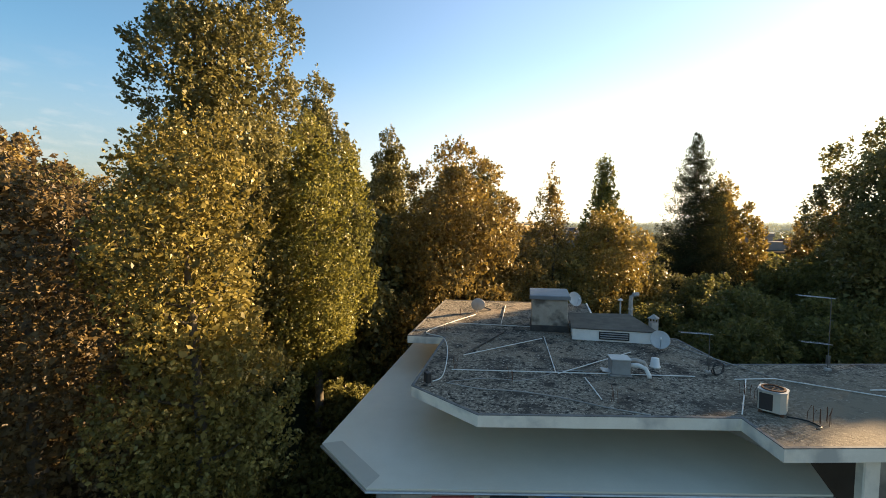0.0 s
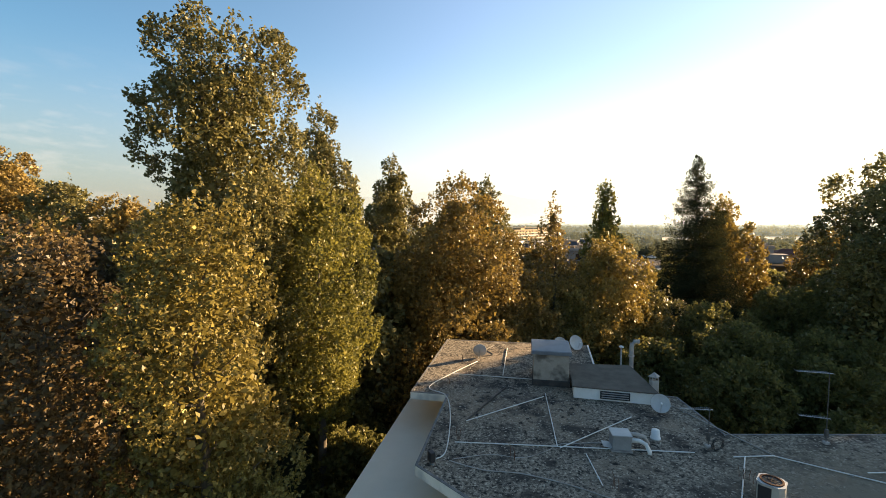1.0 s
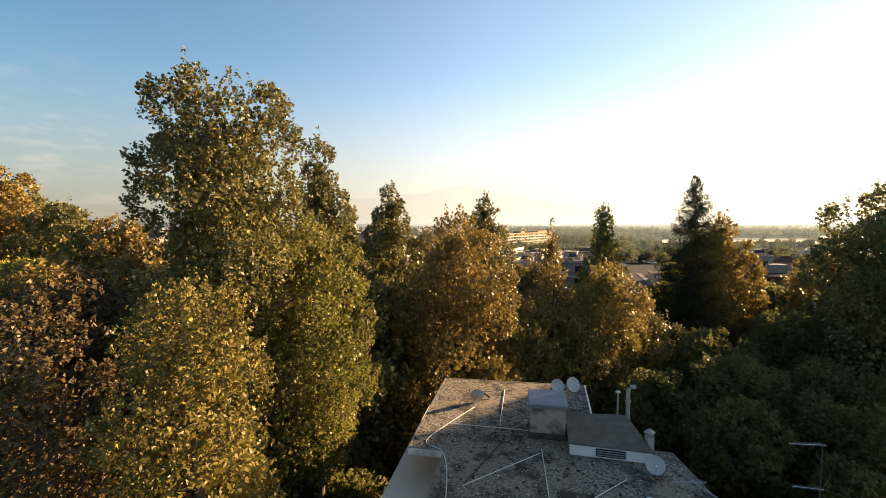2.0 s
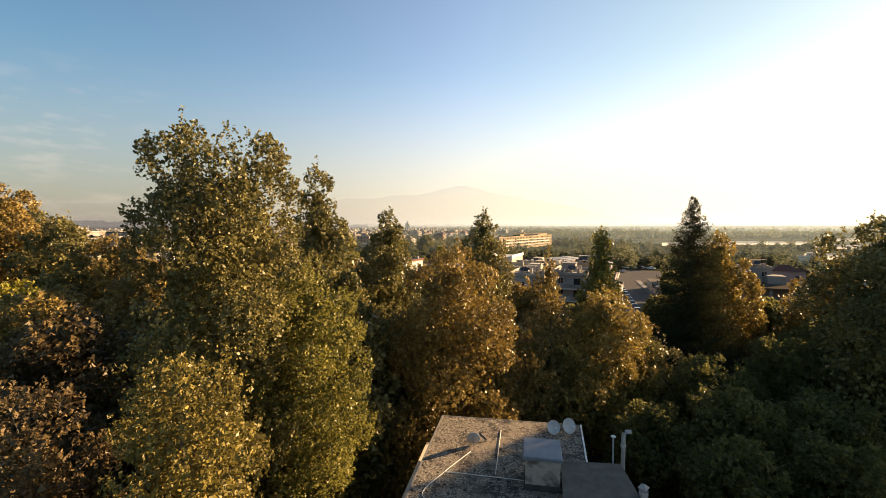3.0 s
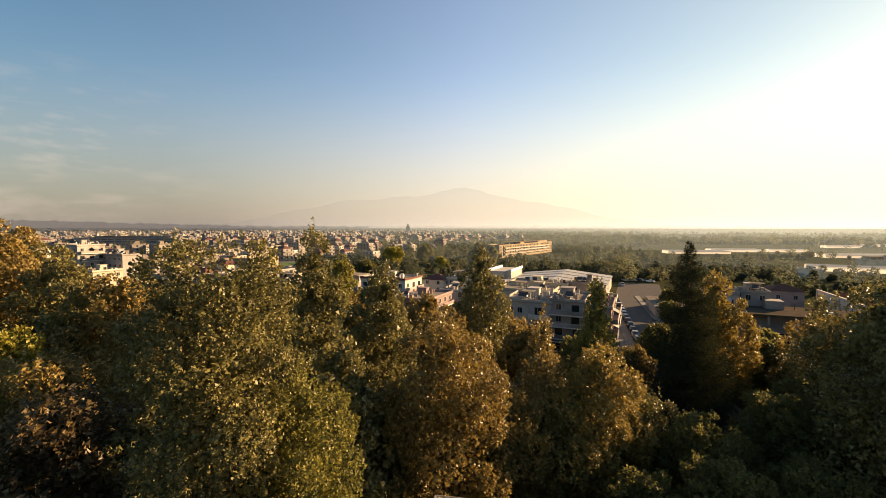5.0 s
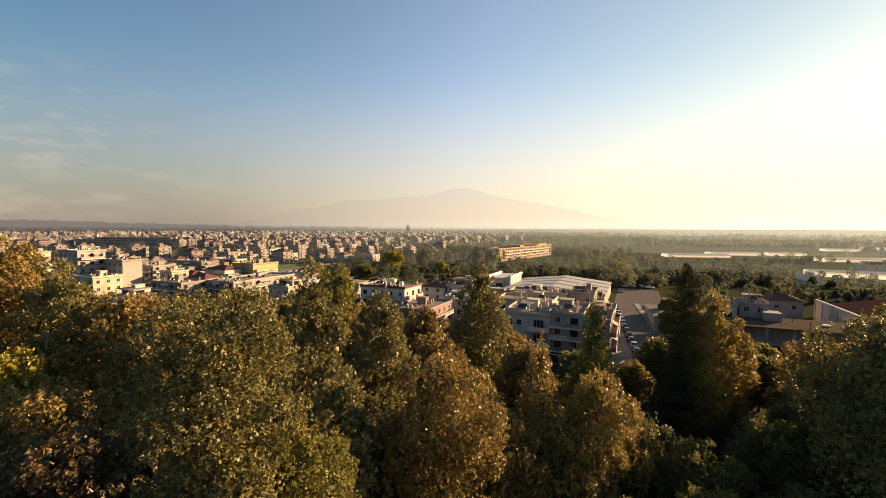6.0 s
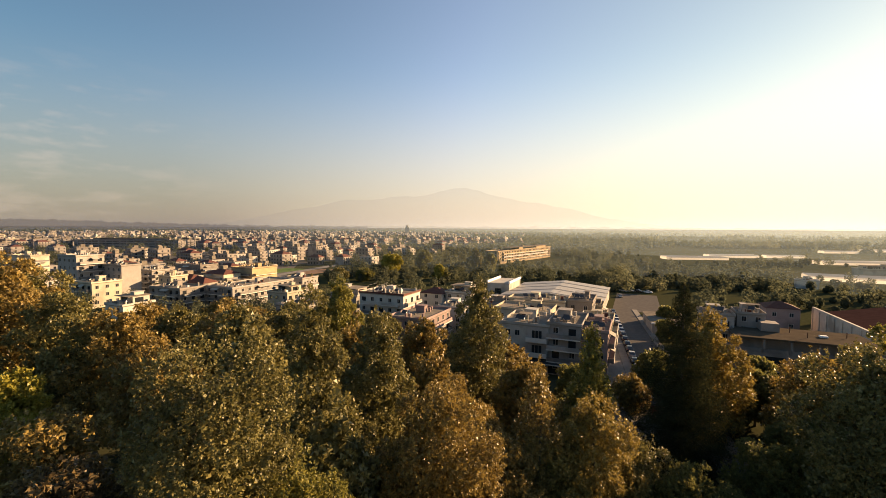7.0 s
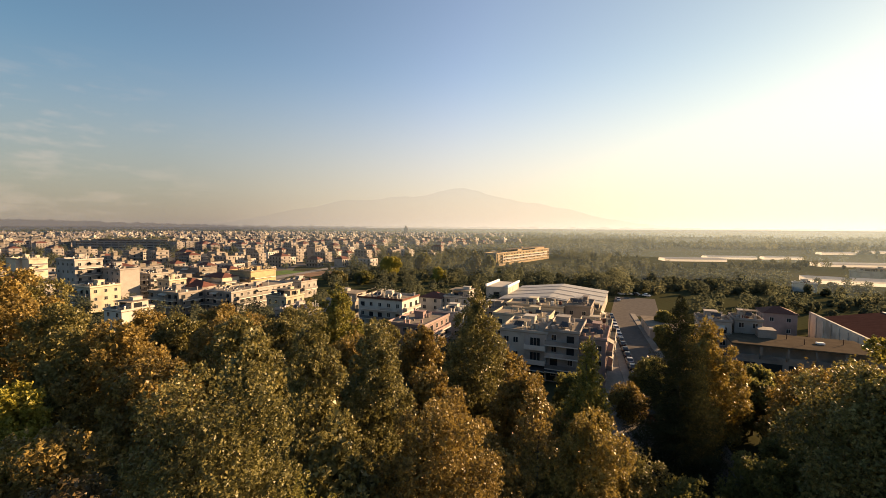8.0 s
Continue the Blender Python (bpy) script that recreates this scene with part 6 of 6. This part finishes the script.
_l.new(_n["Principled BSDF"].outputs[0], _m.inputs[1]), _l.new(_t.outputs[0], _m.inputs[2]), _l.new(_m.outputs[0], _n["Material Output"].inputs["Surface"])
for k, (x, y, w, d, tn) in enumerate(((262, 448, 60, 18, -6), (322, 480, 52, 14, -6), (376, 474, 40, 9, -6), (405, 388, 120, 18, -8), (276, 262, 84, 20, -30), (520, 566, 40, 12, -8), (612, 600, 70, 16, -8))):
    gh = thing("greenhouse", pose(x, y, 0, 0, 0, tn), "long white plastic greenhouse in the fields", "greenhouse", "greenhouses in the fields")
    FOOT.append((x, y - 14, w * 0.5 + 8))
    bays = max(2, int(d / 5))
    for b in range(bays):
        y0 = -d / 2 + d * b / bays
        s = Shape()
        ring = [(0, 0), (0, 2.0), (d / bays * .2, 2.9), (d / bays * .5, 3.3), (d / bays * .8, 2.9), (d / bays, 2.0), (d / bays, 0)]
        s.v += [(-w / 2, y0 + a, z) for a, z in ring] + [(w / 2, y0 + a, z) for a, z in ring]
        s.f += [(i, i + 1, i + 8, i + 7) for i in range(6)] + [tuple(range(7))[::-1], tuple(range(7, 14))]
        part("bay", s, M_PLASTIC, gh).visible_shadow = False
block_at(203.0, 238.0, 10.0, 7.0, 4.2, 0, "small white farmhouse among the trees", turn=-9, seed=95, windows=False)
block_at(300.0, 296.0, 22.0, 12.0, 5.0, 1, "pale farm building by the greenhouses", turn=10, seed=96, windows=False)

# ---- woods: belts between town and fields, hedges and copses far out ----
def wood_spot(x, y):
    q = x / y
    if any(abs(x - a) < c * 0.8 and abs(y - b) < c * 0.8 for a, b, c in FOOT):
        return False
    if q < -0.27 and y < (295 if q < -0.84 else 365):
        return False
    if -0.27 <= q < -0.15 and y < 225:
        return False
    if -0.15 <= q < 0.2 and y < 205:
        return False
    if 0.2 <= q < 0.42 and y < 232:
        return False
    if 0.42 <= q < 0.58 and y < 150 + 90 * (0.58 - q) / 0.16:
        return False
    if 72 < x < 98 and y < 200 and 0.30 < q:
        return False
    if y < 140 or in_town(x, y):
        return False
    if q > 0.42 and y > 285 and noise.noise(Vector((x * .004, y * .012, 9.0))) < (0.22 if y < 430 else 0.04):
        return False                               # open fields between the hedgerows
    return noise.noise(Vector((x * .012, y * .012, 1.0))) > -0.5


def garden_spot(x, y):
    """Trees between the houses."""
    if any(abs(x - a) < c * 0.62 and abs(y - b) < c * 0.62 for a, b, c in FOOT) or (y < 230 and abs(x / y - 0.49) < 0.07):
        return False
    if any(abs(x - a) < 8 and abs(y - b) < 8 for a, b in _placed):
        return False
    return in_town(x, y) or (y > 100 and y < 205 and x / y < 0.25)


def wood(name, label, lo, hi, count, leaves, leaf, tall, seed, spot):
    """Many far trees in one mesh: a few crowns of leafy boughs, turned and sized anew for each tree."""
    rng = np.random.default_rng(seed)
    crowns = []
    for k in range(8):
        p, n, _, _ = crown_points(rng, 8.6, rng.uniform(3.0, 4.6), ("round", "dome", "broad", "tall")[k % 4], 0.55, 1.5, 0.3)
        pick = rng.choice(len(p), min(leaves, len(p)), replace=False)
        p, n = p[pick], n[pick]
        crowns.append((p + np.array([0, 0, 0.5]), unit(n * 0.55 + unit(p - np.array([0, 0, 3.6])) * 0.8)))
    pts, nrm = [], []
    for _ in range(count * 12):
        y = lo + (hi - lo) * rng.random()
        x = y * rng.uniform(-1.35, 1.5)
        if not spot(x, y):
            continue
        h = tall * rng.uniform(0.3, 1.0) * (1.7 if rng.random() < 0.1 else 1.0) * (0.7 if x > 0.45 * y and 230 < y < 420 else 1.0)
        p, n = crowns[rng.integers(8)]
        a, wide = rng.uniform(0, 6.283), h / 9 * rng.uniform(0.8, 1.25)
        turn = np.array([(math.cos(a), math.sin(a), 0), (-math.sin(a), math.cos(a), 0), (0, 0, 1)])
        pts.append(p @ turn * np.array([wide, wide, h / 9]) + np.array([x, y, 0]))
        nrm.append(n @ turn)
        if len(pts) >= count:
            break
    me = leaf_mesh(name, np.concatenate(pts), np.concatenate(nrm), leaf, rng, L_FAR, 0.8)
    return tagged(new(name, me), label, "trees", "", "stuff")


for k, (x, y, top, r, mtl, prof) in enumerate(((-34.0, 290.0, 14.5, 8.0, L_SPRING, "round"), (-13.0, 318.0, 15.5, 6.5, L_DARK, "dome"), (26.0, 325.0, 16.5, 4.6, L_OLIVE, "tall"), (36.0, 318.0, 14.0, 5.0, L_DARK, "dome"), (-1.0, 268.0, 9.5, 5.5, L_SPRING, "round"), (-62.0, 262.0, 7.5, 5.0, L_OLIVE, "round"), (-46.0, 258.0, 8.0, 5.5, L_DARK, "round"))):
    tree("woodland_tree", "single tree standing out of the woodland", x, y, top, 0.4, r, prof, mtl, 300 + k, 0.6, 1.6, 8, 0.25, 0.3, "single trees of the woodland", leaders=2)
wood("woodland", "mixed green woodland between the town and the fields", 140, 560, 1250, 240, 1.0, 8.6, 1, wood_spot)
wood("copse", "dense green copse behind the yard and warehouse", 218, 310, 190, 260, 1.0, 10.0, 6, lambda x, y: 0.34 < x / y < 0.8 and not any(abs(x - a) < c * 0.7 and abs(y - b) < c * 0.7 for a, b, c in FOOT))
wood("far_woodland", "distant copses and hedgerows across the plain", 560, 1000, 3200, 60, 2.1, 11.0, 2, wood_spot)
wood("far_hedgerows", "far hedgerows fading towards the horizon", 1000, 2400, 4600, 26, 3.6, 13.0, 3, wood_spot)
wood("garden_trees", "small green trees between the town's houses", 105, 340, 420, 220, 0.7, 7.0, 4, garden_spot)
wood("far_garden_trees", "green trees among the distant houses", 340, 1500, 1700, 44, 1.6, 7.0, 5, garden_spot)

# ---- far backdrop: glowing tree lines and a mountain, haze put into their colour ----
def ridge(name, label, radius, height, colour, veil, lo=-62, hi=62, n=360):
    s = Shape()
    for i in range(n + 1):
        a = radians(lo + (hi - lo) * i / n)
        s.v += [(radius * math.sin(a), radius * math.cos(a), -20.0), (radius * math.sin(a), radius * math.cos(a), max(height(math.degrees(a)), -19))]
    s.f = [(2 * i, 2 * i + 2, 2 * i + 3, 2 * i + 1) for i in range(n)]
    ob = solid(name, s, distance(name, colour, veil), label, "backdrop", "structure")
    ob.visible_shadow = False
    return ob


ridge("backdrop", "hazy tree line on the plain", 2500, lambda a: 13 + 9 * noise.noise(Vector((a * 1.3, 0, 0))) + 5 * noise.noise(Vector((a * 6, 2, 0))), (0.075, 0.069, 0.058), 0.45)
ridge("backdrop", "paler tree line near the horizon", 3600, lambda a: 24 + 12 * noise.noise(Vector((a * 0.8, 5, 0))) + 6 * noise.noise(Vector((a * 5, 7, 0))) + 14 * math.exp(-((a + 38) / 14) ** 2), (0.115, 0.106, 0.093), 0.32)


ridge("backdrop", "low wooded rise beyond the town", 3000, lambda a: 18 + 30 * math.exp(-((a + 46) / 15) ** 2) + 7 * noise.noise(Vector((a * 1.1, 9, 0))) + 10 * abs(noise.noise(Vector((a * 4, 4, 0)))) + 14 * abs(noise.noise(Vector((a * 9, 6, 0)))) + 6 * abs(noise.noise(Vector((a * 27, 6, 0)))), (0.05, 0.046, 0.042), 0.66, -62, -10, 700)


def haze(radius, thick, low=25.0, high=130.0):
    """A translucent sheet added round the plain in place of haze: sun and sky shine through it, and it fades upwards.
    """
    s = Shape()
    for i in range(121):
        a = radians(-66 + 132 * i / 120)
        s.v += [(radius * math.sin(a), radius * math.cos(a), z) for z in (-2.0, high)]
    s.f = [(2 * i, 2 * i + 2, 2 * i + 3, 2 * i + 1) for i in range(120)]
    m, n, l, p = nodes_of("haze_sheet")
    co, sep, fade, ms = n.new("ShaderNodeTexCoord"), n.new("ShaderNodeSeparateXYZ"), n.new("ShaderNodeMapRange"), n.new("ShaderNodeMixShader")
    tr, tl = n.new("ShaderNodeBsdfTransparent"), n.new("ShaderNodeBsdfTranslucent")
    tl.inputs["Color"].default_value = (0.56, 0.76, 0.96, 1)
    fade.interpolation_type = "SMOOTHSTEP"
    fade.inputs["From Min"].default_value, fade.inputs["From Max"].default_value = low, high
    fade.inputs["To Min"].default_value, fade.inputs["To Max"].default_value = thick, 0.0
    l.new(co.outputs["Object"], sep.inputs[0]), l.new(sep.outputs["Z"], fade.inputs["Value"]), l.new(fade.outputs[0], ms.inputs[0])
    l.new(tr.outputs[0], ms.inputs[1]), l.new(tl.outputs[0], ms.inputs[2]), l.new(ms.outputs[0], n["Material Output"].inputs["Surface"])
    return solid("backdrop", s, m, "translucent sheet standing in for haze over the plain", "backdrop", "structure")


# see-through sheets at growing distances, added to stand in for the air's haze
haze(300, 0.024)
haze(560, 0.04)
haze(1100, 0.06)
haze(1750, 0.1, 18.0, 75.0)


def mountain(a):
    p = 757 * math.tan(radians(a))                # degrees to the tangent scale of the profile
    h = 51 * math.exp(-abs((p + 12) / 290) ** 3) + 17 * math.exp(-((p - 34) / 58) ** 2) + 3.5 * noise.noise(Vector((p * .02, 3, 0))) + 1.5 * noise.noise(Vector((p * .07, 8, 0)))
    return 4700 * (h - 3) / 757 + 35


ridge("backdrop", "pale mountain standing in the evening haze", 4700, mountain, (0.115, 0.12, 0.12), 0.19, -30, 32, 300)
